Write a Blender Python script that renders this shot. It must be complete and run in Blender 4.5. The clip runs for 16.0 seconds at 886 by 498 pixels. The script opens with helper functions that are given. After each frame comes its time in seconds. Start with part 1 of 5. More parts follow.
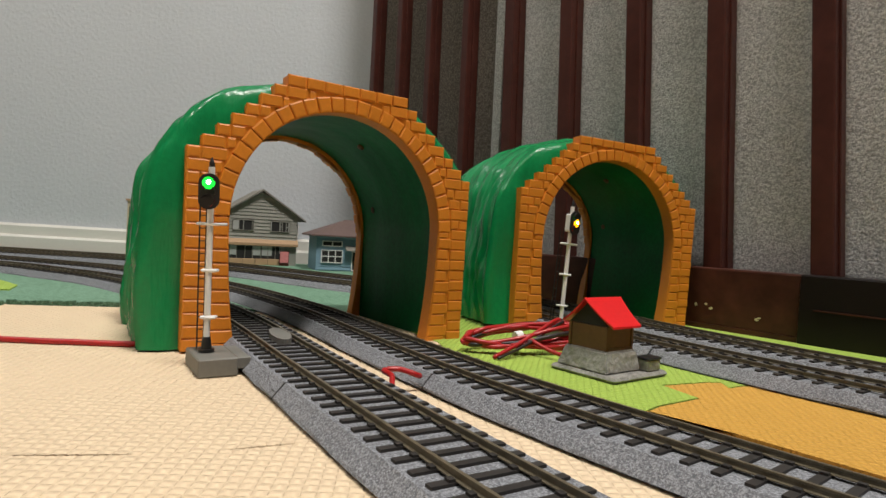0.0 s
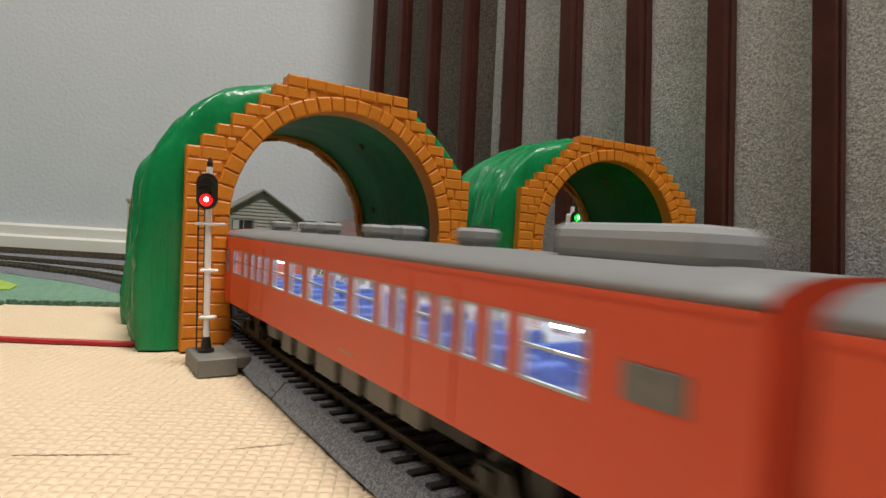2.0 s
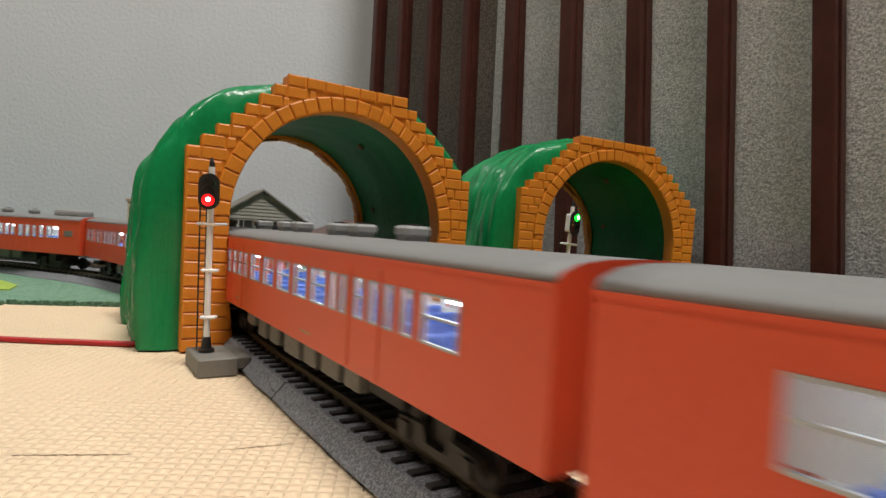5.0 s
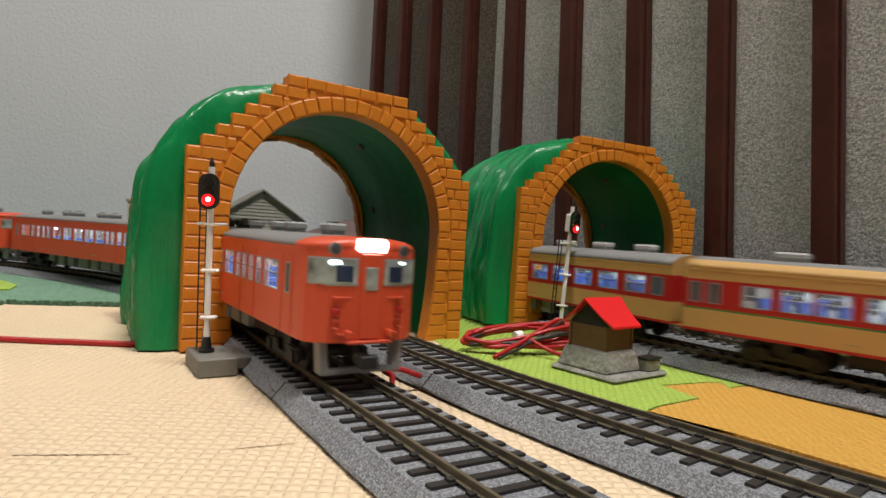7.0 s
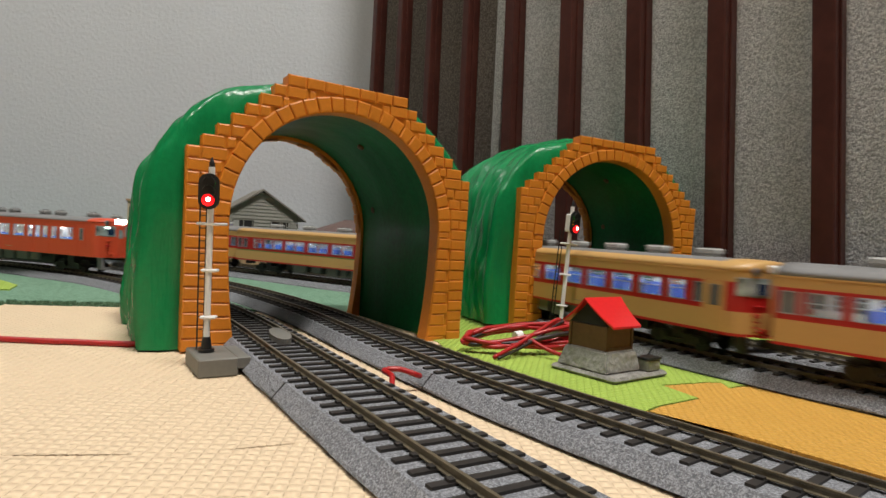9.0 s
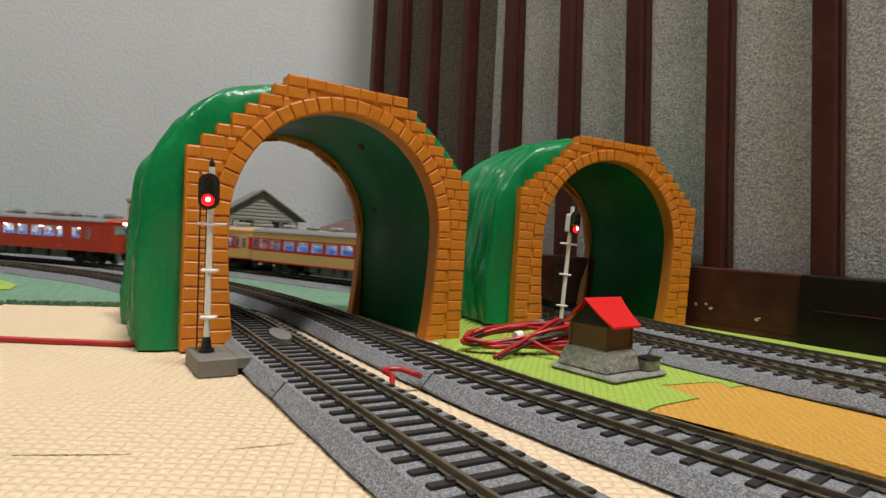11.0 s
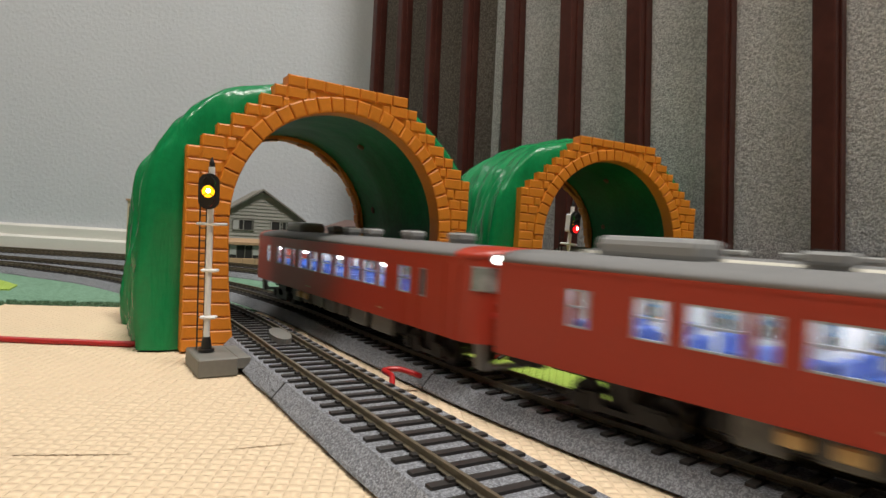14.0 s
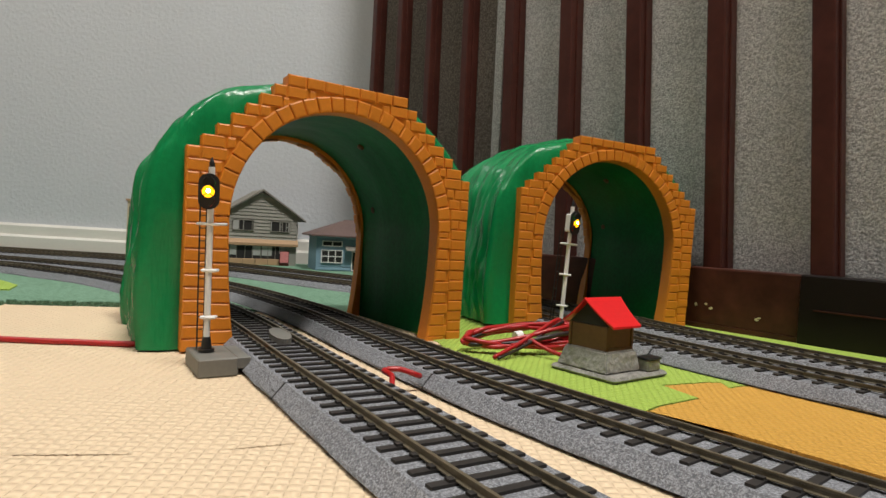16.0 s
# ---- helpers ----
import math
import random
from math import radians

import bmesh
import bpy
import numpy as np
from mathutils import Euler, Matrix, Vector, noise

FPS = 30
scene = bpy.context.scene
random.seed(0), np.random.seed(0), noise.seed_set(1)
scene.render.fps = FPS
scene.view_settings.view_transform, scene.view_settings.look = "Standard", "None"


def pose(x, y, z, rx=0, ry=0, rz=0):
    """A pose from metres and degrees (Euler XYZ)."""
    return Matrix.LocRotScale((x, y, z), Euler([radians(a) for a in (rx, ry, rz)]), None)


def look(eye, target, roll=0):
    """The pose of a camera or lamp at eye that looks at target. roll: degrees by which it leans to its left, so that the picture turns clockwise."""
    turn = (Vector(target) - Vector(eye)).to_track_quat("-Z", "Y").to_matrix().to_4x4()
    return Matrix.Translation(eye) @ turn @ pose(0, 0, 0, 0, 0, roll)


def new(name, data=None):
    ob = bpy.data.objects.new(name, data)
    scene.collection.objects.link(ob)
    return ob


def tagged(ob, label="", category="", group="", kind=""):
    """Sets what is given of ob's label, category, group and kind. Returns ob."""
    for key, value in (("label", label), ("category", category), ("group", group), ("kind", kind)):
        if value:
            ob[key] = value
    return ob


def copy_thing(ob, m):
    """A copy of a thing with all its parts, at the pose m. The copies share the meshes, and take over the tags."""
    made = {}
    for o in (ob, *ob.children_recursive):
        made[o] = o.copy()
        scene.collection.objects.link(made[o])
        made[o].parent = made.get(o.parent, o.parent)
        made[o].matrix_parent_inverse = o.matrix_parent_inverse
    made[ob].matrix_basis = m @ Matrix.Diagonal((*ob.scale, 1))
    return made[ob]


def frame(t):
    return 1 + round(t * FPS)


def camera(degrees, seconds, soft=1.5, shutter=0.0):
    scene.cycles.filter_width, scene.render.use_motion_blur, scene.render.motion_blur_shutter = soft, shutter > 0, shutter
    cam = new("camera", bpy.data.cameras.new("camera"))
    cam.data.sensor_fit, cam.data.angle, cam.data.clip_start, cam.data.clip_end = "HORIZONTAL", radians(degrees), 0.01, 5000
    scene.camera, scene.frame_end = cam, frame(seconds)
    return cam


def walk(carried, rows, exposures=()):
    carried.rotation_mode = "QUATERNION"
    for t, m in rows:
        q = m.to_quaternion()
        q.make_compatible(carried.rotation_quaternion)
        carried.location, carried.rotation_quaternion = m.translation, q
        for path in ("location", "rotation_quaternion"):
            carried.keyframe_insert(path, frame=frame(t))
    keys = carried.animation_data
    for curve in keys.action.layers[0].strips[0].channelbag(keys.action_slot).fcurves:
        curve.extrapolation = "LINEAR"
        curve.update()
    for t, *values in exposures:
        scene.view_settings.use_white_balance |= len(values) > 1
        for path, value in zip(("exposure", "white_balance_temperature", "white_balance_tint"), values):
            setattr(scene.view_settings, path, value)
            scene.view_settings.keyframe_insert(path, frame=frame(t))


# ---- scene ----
cam = camera(71.97, 16.0, shutter=0.5)
EYE = Vector((0.0, 0.0, 0.060))
AIM = Vector((0.0, math.cos(radians(1.30)), 0.060 - math.sin(radians(1.30))))
walk(cam, [(0.0, look(EYE, AIM, 3.3)), (16.0, look(EYE, AIM, 3.3))])

# ---- light ----
world = bpy.data.worlds.new("room_world")
world.use_nodes = True
scene.world = world
world.node_tree.nodes["Background"].inputs[0].default_value = (0.9, 0.95, 1.0, 1)
world.node_tree.nodes["Background"].inputs[1].default_value = 0.0
scene.view_settings.exposure = 0.0


def ceiling_lamp(x, y, size, watts):
    d = bpy.data.lights.new("ceiling_or_fill_light", "AREA")
    d.shape, d.size, d.energy, d.color = "DISK", size, watts, (1.0, 0.965, 0.92)
    o = new("ceiling_or_fill_light", d)
    o.location = (x, y, 2.33)
    return o


ceiling_lamp(0.45, -0.25, 0.60, 57)
# added fill lamp that lifts the left flanks, wall and felt panels
ceiling_lamp(-1.1, -0.15, 0.60, 21)


# ---- materials ----
def material(name, color, rough=0.5, metal=0.0, grain=400.0, vary=0.12, bump=0.0, bump_scale=None,
             big=25.0, coat=0.0, stretch=None, per_object=0.0, emit=None, power=0.0, spec=0.5):
    """A plain surface with fine grain and broad, faint staining."""
    m = bpy.data.materials.new(name)
    m.use_nodes = True
    t = m.node_tree
    n, l = t.nodes, t.links
    b = n["Principled BSDF"]
    b.inputs["Roughness"].default_value = rough
    b.inputs["Metallic"].default_value = metal
    b.inputs["Coat Weight"].default_value = coat
    b.inputs["Specular IOR Level"].default_value = spec
    co = n.new("ShaderNodeTexCoord")
    n1 = n.new("ShaderNodeTexNoise")
    n1.inputs["Scale"].default_value, n1.inputs["Detail"].default_value = grain, 4
    n2 = n.new("ShaderNodeTexNoise")
    n2.inputs["Scale"].default_value, n2.inputs["Detail"].default_value = big, 3
    l.new(co.outputs["Object"], n1.inputs["Vector"])
    l.new(co.outputs["Object"], n2.inputs["Vector"])
    add = n.new("ShaderNodeMath")
    add.operation = "ADD"
    l.new(n1.outputs["Fac"], add.inputs[0])
    l.new(n2.outputs["Fac"], add.inputs[1])
    last = add
    if per_object:
        info = n.new("ShaderNodeObjectInfo")
        ma = n.new("ShaderNodeMath")
        ma.operation, ma.inputs[1].default_value = "MULTIPLY_ADD", per_object
        l.new(info.outputs["Random"], ma.inputs[0])
        l.new(add.outputs[0], ma.inputs[2])
        last = ma
    mr = n.new("ShaderNodeMapRange")
    mr.inputs["From Min"].default_value, mr.inputs["From Max"].default_value = 0.6, 1.4
    mr.inputs["To Min"].default_value, mr.inputs["To Max"].default_value = 1 - vary, 1 + vary
    l.new(last.outputs[0], mr.inputs["Value"])
    mul = n.new("ShaderNodeVectorMath")
    mul.operation = "SCALE"
    mul.inputs[0].default_value = color
    l.new(mr.outputs["Result"], mul.inputs["Scale"])
    l.new(mul.outputs["Vector"], b.inputs["Base Color"])
    rr = n.new("ShaderNodeMapRange")
    rr.inputs["To Min"].default_value, rr.inputs["To Max"].default_value = max(0.03, rough - 0.08), min(1, rough + 0.08)
    l.new(n2.outputs["Fac"], rr.inputs["Value"])
    l.new(rr.outputs["Result"], b.inputs["Roughness"])
    if bump:
        bp = n.new("ShaderNodeBump")
        bp.inputs["Strength"].default_value = 1.0
        bp.inputs["Distance"].default_value = bump
        if bump_scale:
            n3 = n.new("ShaderNodeTexNoise")
            n3.inputs["Scale"].default_value, n3.inputs["Detail"].default_value = bump_scale, 5
            if stretch:
                mp = n.new("ShaderNodeMapping")
                mp.inputs["Scale"].default_value = stretch
                l.new(co.outputs["Object"], mp.inputs["Vector"])
                l.new(mp.outputs[0], n3.inputs["Vector"])
            else:
                l.new(co.outputs["Object"], n3.inputs["Vector"])
            l.new(n3.outputs["Fac"], bp.inputs["Height"])
        else:
            l.new(n1.outputs["Fac"], bp.inputs["Height"])
        l.new(bp.outputs["Normal"], b.inputs["Normal"])
    if emit:
        b.inputs["Emission Color"].default_value = (*emit, 1)
        b.inputs["Emission Strength"].default_value = power
    return m


def speckle(name, c1, c2, c3, scale, rough=0.95, bump=0.0004, clump=0.35):
    """Mixed grains in three tones, for ballast and felt."""
    m = bpy.data.materials.new(name)
    m.use_nodes = True
    n, l = m.node_tree.nodes, m.node_tree.links
    b = n["Principled BSDF"]
    b.inputs["Roughness"].default_value = rough
    b.inputs["Specular IOR Level"].default_value = 0.2
    co = n.new("ShaderNodeTexCoord")
    v = n.new("ShaderNodeTexVoronoi")
    v.inputs["Scale"].default_value = scale
    no = n.new("ShaderNodeTexNoise")
    no.inputs["Scale"].default_value, no.inputs["Detail"].default_value = scale * clump, 6
    big = n.new("ShaderNodeTexNoise")
    big.inputs["Scale"].default_value = 14
    for k in (v, no, big):
        l.new(co.outputs["Object"], k.inputs["Vector"])
    sep = n.new("ShaderNodeSeparateColor")
    l.new(v.outputs["Color"], sep.inputs[0])
    mx = n.new("ShaderNodeMath")
    mx.operation, mx.inputs[1].default_value = "MULTIPLY_ADD", 0.45
    l.new(sep.outputs[0], mx.inputs[0])
    l.new(no.outputs["Fac"], mx.inputs[2])
    mx2 = n.new("ShaderNodeMath")
    mx2.operation, mx2.inputs[1].default_value = "MULTIPLY_ADD", 0.25
    l.new(big.outputs["Fac"], mx2.inputs[0])
    l.new(mx.outputs[0], mx2.inputs[2])
    cr = n.new("ShaderNodeValToRGB")
    cr.color_ramp.elements[0].position, cr.color_ramp.elements[0].color = 0.5, (*c1, 1)
    cr.color_ramp.elements[1].position, cr.color_ramp.elements[1].color = 1.2, (*c3, 1)
    e = cr.color_ramp.elements.new(0.85)
    e.color = (*c2, 1)
    l.new(mx2.outputs[0], cr.inputs[0])
    l.new(cr.outputs[0], b.inputs["Base Color"])
    bp = n.new("ShaderNodeBump")
    bp.inputs["Distance"].default_value = bump
    l.new(mx.outputs[0], bp.inputs["Height"])
    l.new(bp.outputs["Normal"], b.inputs["Normal"])
    return m


def foam(name, color, turn, pitch=0.0023):
    """Foam mat with an embossed basket weave."""
    m = material(name, color, rough=0.75, grain=900, vary=0.08, big=9, spec=0.25)
    n, l = m.node_tree.nodes, m.node_tree.links
    co = n.new("ShaderNodeTexCoord")
    mp = n.new("ShaderNodeMapping")
    mp.inputs["Rotation"].default_value = (0, 0, radians(turn))
    mp.inputs["Scale"].default_value = (1 / pitch, 1 / pitch, 1)
    l.new(co.outputs["Object"], mp.inputs["Vector"])
    xyz = n.new("ShaderNodeSeparateXYZ")
    l.new(mp.outputs[0], xyz.inputs[0])

    def mth(op, a, b2=None):
        k = n.new("ShaderNodeMath")
        k.operation = op
        for i, q in enumerate((a, b2)):
            if q is None:
                continue
            if isinstance(q, (int, float)):
                k.inputs[i].default_value = q
            else:
                l.new(q, k.inputs[i])
        return k.outputs[0]
    wob = n.new("ShaderNodeTexNoise")
    wob.inputs["Scale"].default_value = 12
    l.new(co.outputs["Object"], wob.inputs["Vector"])
    x = mth("ADD", xyz.outputs[0], mth("MULTIPLY", wob.outputs["Fac"], 0.8))
    y = mth("ADD", xyz.outputs[1], mth("MULTIPLY", wob.outputs["Fac"], 0.8))
    fx, fy = mth("FRACT", x), mth("FRACT", y)
    par = mth("FLOORED_MODULO", mth("ADD", mth("FLOOR", x), mth("FLOOR", y)), 2)
    sx = mth("SINE", mth("MULTIPLY", fx, math.pi))
    sy = mth("SINE", mth("MULTIPLY", fy, math.pi))
    mix = n.new("ShaderNodeMix")
    l.new(par, mix.inputs[0])
    l.new(mth("MULTIPLY", sx, mth("POWER", sy, 0.3)), mix.inputs[2])
    l.new(mth("MULTIPLY", sy, mth("POWER", sx, 0.3)), mix.inputs[3])
    bp = n.new("ShaderNodeBump")
    bp.inputs["Distance"].default_value = 0.00100
    l.new(mix.outputs[0], bp.inputs["Height"])
    l.new(bp.outputs["Normal"], n["Principled BSDF"].inputs["Normal"])
    return m


def glow(name, color, power, base=(0.8, 0.8, 0.8)):
    return material(name, base, rough=0.4, emit=color, power=power, vary=0.02)


def clear(name, color=(0.9, 0.95, 1.0), alpha=0.25, rough=0.08):
    m = bpy.data.materials.new(name)
    m.use_nodes = True
    b = m.node_tree.nodes["Principled BSDF"]
    b.inputs["Base Color"].default_value = (*color, 1)
    b.inputs["Roughness"].default_value = rough
    b.inputs["Alpha"].default_value = alpha
    return m


M = dict(
    wallpaper=material("wallpaper", (0.55, 0.575, 0.60), 0.85, grain=260, vary=0.05, bump=0.0009, bump_scale=170, big=5, spec=0.2),
    # unseen walls and ceiling, coloured dark so that less light bounces back
    unseen_wall=material("brown_unseen_wall", (0.13, 0.11, 0.09), 0.8, grain=60, vary=0.15),
    ceiling=material("ceiling_dulled", (0.38, 0.36, 0.335), 0.9, grain=200, vary=0.03),
    skirting=material("cream_skirting", (0.72, 0.70, 0.64), 0.5, grain=300, vary=0.04),
    floor=material("floor_boards", (0.30, 0.19, 0.10), 0.45, grain=60, vary=0.25),
    cream=foam("cream_foam", (0.80, 0.627, 0.424), -4, 0.0036),
    lime=foam("lime_foam", (0.39, 0.55, 0.095), 12, 0.0030),
    amber=foam("amber_foam", (0.66, 0.36, 0.068), 12, 0.0030),
    felt_green=speckle("green_felt", (0.12, 0.225, 0.15), (0.155, 0.28, 0.19), (0.20, 0.34, 0.24), 900, bump=0.0005),
    felt_fringe=speckle("dark_green_fringe", (0.04, 0.09, 0.055), (0.09, 0.18, 0.11), (0.14, 0.26, 0.17), 1200, bump=0.0005),
    ballast=speckle("grey_ballast", (0.130, 0.134, 0.146), (0.212, 0.219, 0.235), (0.33, 0.34, 0.36), 2500, bump=0.0006, clump=0.5),
    felt_grey=speckle("grey_felt", (0.25, 0.25, 0.242), (0.385, 0.385, 0.373), (0.57, 0.57, 0.553), 1350, bump=0.0013),
    felt_brown=speckle("brown_felt", (0.060, 0.050, 0.041), (0.095, 0.082, 0.068), (0.17, 0.148, 0.125), 1100, bump=0.0008),
    mahogany=material("mahogany", (0.060, 0.0170, 0.012), 0.38, grain=120, vary=0.3, big=20, spec=0.3),
    dark_wood=material("dark_wood", (0.056, 0.018, 0.011), 0.36, grain=120, vary=0.5, big=20, spec=0.25),
    black_wood=material("black_wood", (0.009, 0.006, 0.005), 0.35, grain=150, vary=0.2, spec=0.25),
    orange=material("orange_plastic", (0.63, 0.212, 0.018), 0.42, grain=500, vary=0.10, per_object=0.35, big=40, spec=0.4),
    green=material("green_plastic", (0.006, 0.205, 0.062), 0.24, grain=350, vary=0.16, bump=0.0018, bump_scale=95, big=30, spec=0.40, stretch=(1.0, 1.8, 0.22)),
    # same green plastic, less polished and darkened for the shade inside the tunnel
    green_shaded=material("green_plastic_shaded", (0.002, 0.115, 0.033), 0.34, grain=350, vary=0.3, bump=0.0006, bump_scale=40, big=30, spec=0.12, stretch=(1.0, 1.0, 0.25)),
    rail=material("nickel_rail", (0.155, 0.130, 0.085), 0.42, metal=0.3, grain=900, vary=0.25),
    sleeper=material("dark_sleeper", (0.022, 0.019, 0.017), 0.6, grain=900, vary=0.3, per_object=0.3),
    grey_plastic=material("grey_plastic", (0.17, 0.165, 0.145), 0.6, grain=600, vary=0.12),
    white_plastic=material("white_plastic", (0.78, 0.77, 0.74), 0.4, grain=600, vary=0.05),
    black_plastic=material("black_plastic", (0.012, 0.012, 0.012), 0.4, grain=600, vary=0.2),
    red_wire=material("red_wire", (0.40, 0.012, 0.013), 0.35, grain=600, vary=0.1),
    black_wire=material("black_wire", (0.02, 0.01, 0.01), 0.4, grain=600, vary=0.1),
    red_roof=material("red_roof", (0.72, 0.012, 0.015), 0.4, grain=600, vary=0.06),
    brown_wall=material("brown_board", (0.14, 0.065, 0.025), 0.55, grain=500, vary=0.25),
    stone=material("moulded_stone", (0.265, 0.256, 0.232), 0.8, grain=500, vary=0.3, bump=0.0016, bump_scale=330, big=120),
    orange_paint=material("vermilion_paint", (0.62, 0.078, 0.029), 0.38, grain=500, vary=0.05, spec=0.4),
    dark_red_paint=material("dark_vermilion_paint", (0.41, 0.041, 0.019), 0.38, grain=500, vary=0.05, spec=0.4),
    cream_paint=material("cream_paint", (0.55, 0.33, 0.115), 0.4, grain=500, vary=0.05),
    crimson=material("crimson_paint", (0.42, 0.014, 0.012), 0.4, grain=500, vary=0.05),
    ivory=material("ivory_paint", (0.66, 0.64, 0.55), 0.4, grain=500, vary=0.05),
    blue_paint=material("blue_paint", (0.010, 0.19, 0.42), 0.4, grain=500, vary=0.05),
    line_green=material("green_line_paint", (0.03, 0.20, 0.05), 0.4, vary=0.05),
    roof_grey=material("grey_roof_paint", (0.20, 0.20, 0.197), 0.6, grain=500, vary=0.08),
    unit_pale=material("cooler_pale", (0.42, 0.42, 0.40), 0.55, grain=500, vary=0.08),
    core=glow("lamp_core", (1.0, 0.98, 0.85), 8.0),
    unit_grey=material("cooler_grey", (0.27, 0.275, 0.27), 0.55, grain=500, vary=0.08),
    fan_dark=material("fan_dark", (0.05, 0.05, 0.05), 0.6),
    under=material("underframe_grey", (0.15, 0.15, 0.138), 0.6, grain=500, vary=0.3),
    bogie=material("bogie_black", (0.015, 0.014, 0.013), 0.55, grain=500, vary=0.3),
    skirt_grey=material("skirt_grey", (0.20, 0.20, 0.20), 0.55, grain=500, vary=0.1),
    seat_dark=material("cab_dark_blue", (0.012, 0.030, 0.075), 0.25, vary=0.4),
    seat_blue=material("seat_blue", (0.014, 0.085, 0.42), 0.6, vary=0.1),
    inner=material("inner_cream", (0.6, 0.6, 0.58), 0.6, vary=0.05),
    sash=material("aluminium_sash", (0.36, 0.38, 0.40), 0.35, metal=0.5, vary=0.05),
    pane=clear("window_pane", (0.72, 0.80, 0.84), 0.09, 0.05),
    dark_pane=clear("dark_pane", (0.13, 0.145, 0.155), 0.80, 0.08),
    # opaque; its uneven grey stands for the lit cab behind the glass
    cab_glass=material("cab_glass", (0.27, 0.33, 0.32), 0.08, grain=110, vary=0.8, big=130, spec=0.7),
    tube=glow("interior_tube", (0.90, 0.98, 1.0), 10.0),
    head=glow("headlamp_glow", (1.0, 0.96, 0.90), 14.0),
    sign=glow("sign_glow", (0.93, 0.92, 1.0), 22.0),
    cab_glare=glow("cab_glow", (0.75, 1.0, 0.97), 8.0),
    tail_red=material("tail_lamp_red", (0.42, 0.008, 0.008), 0.3),
    lit_green=glow("lit_green", (0.01, 1.0, 0.04), 2.2, (0.0, 0.3, 0.05)),
    lit_red=glow("lit_red", (1.0, 0.006, 0.008), 2.6, (0.3, 0.0, 0.0)),
    block_tan=material("tan_block_colour", (0.62, 0.42, 0.18), 0.4, metal=0.3, grain=500, vary=0.1),
    lit_amber=glow("lit_amber", (1.0, 0.42, 0.006), 2.6, (0.4, 0.2, 0.0)),
    clap_grey=material("grey_clapboard", (0.30, 0.29, 0.25), 0.7, grain=400, vary=0.12),
    house_roof=material("grey_tile_roof", (0.20, 0.185, 0.155), 0.7, grain=400, vary=0.15),
    clap_blue=material("blue_clapboard", (0.20, 0.33, 0.42), 0.65, grain=400, vary=0.12),
    mauve_roof=material("mauve_tile_roof", (0.13, 0.085, 0.075), 0.7, grain=400, vary=0.2),
    tan=material("tan_awning", (0.42, 0.27, 0.15), 0.7, vary=0.1),
    pink=material("pink_poster", (0.65, 0.22, 0.22), 0.6, grain=700, vary=0.3),
    beige=material("beige_board", (0.55, 0.47, 0.30), 0.6, vary=0.08),
    dark_room=material("dark_interior", (0.015, 0.013, 0.012), 0.7),
)


# ---- mesh helpers ----
def part(name, bm, mat, parent=None, label="", smooth=False):
    me = bpy.data.meshes.new(name)
    bmesh.ops.recalc_face_normals(bm, faces=bm.faces)
    bm.to_mesh(me)
    bm.free()
    for mm in (mat if isinstance(mat, (list, tuple)) else [mat]):
        me.materials.append(mm)
    if smooth:
        for p in me.polygons:
            p.use_smooth = True
    o = new(name, me)
    if parent:
        o.parent = parent
    if label:
        tagged(o, label=label)
    return o


def again(src, parent=None, m=None, name=None):
    """Another object on the same mesh."""
    o = new(name or src.name.split(".")[0], src.data)
    o.parent = parent
    if m is not None:
        o.matrix_basis = m
    return o


def thing(name, label, category, group="", kind="", m=None):
    e = tagged(new(name), label, category, group, kind)
    if m is not None:
        e.matrix_basis = m
    return e


def box(bm, x0, x1, y0, y1, z0, z1, bevel=0.0, seg=1, mat=0):
    v = [bm.verts.new((x, y, z)) for z in (z0, z1) for x, y in ((x0, y0), (x1, y0), (x1, y1), (x0, y1))]
    fs = [bm.faces.new([v[i] for i in q]) for q in ((3, 2, 1, 0), (4, 5, 6, 7), (0, 1, 5, 4), (1, 2, 6, 5), (2, 3, 7, 6), (3, 0, 4, 7))]
    for f in fs:
        f.material_index = mat
    if bevel:
        es = list({e for f in fs for e in f.edges})
        bmesh.ops.bevel(bm, geom=es, offset=bevel, segments=seg, affect="EDGES", profile=0.5, material=-1)
    return fs


def prism(bm, pts, a, b, axis="y", mat=0):
    """Closed outline pts, (x, z) for axis y, (y, z) for axis x, (x, y) for axis z, pulled from a to b."""
    def at(p, d):
        return {"y": (p[0], d, p[1]), "x": (d, p[0], p[1]), "z": (p[0], p[1], d)}[axis]
    A = [bm.verts.new(at(p, a)) for p in pts]
    B = [bm.verts.new(at(p, b)) for p in pts]
    fs = [bm.faces.new(A), bm.faces.new(B[::-1])]
    for i in range(len(pts)):
        j = (i + 1) % len(pts)
        fs.append(bm.faces.new((A[i], A[j], B[j], B[i])))
    for f in fs:
        f.material_index = mat
    return fs


def rod(bm, p, q, r, n=10, r2=None, mat=0):
    p, q = Vector(p), Vector(q)
    ax = (q - p).normalized()
    s = ax.orthogonal().normalized()
    t = ax.cross(s)
    A, B = [], []
    for i in range(n):
        c = s * math.cos(2 * math.pi * i / n) + t * math.sin(2 * math.pi * i / n)
        A.append(bm.verts.new(p + c * r))
        B.append(bm.verts.new(q + c * (r if r2 is None else r2)))
    fs = [bm.faces.new(A), bm.faces.new(B[::-1])]
    for i in range(n):
        fs.append(bm.faces.new((A[i], A[(i + 1) % n], B[(i + 1) % n], B[i])))
    for f in fs:
        f.material_index = mat
    return fs


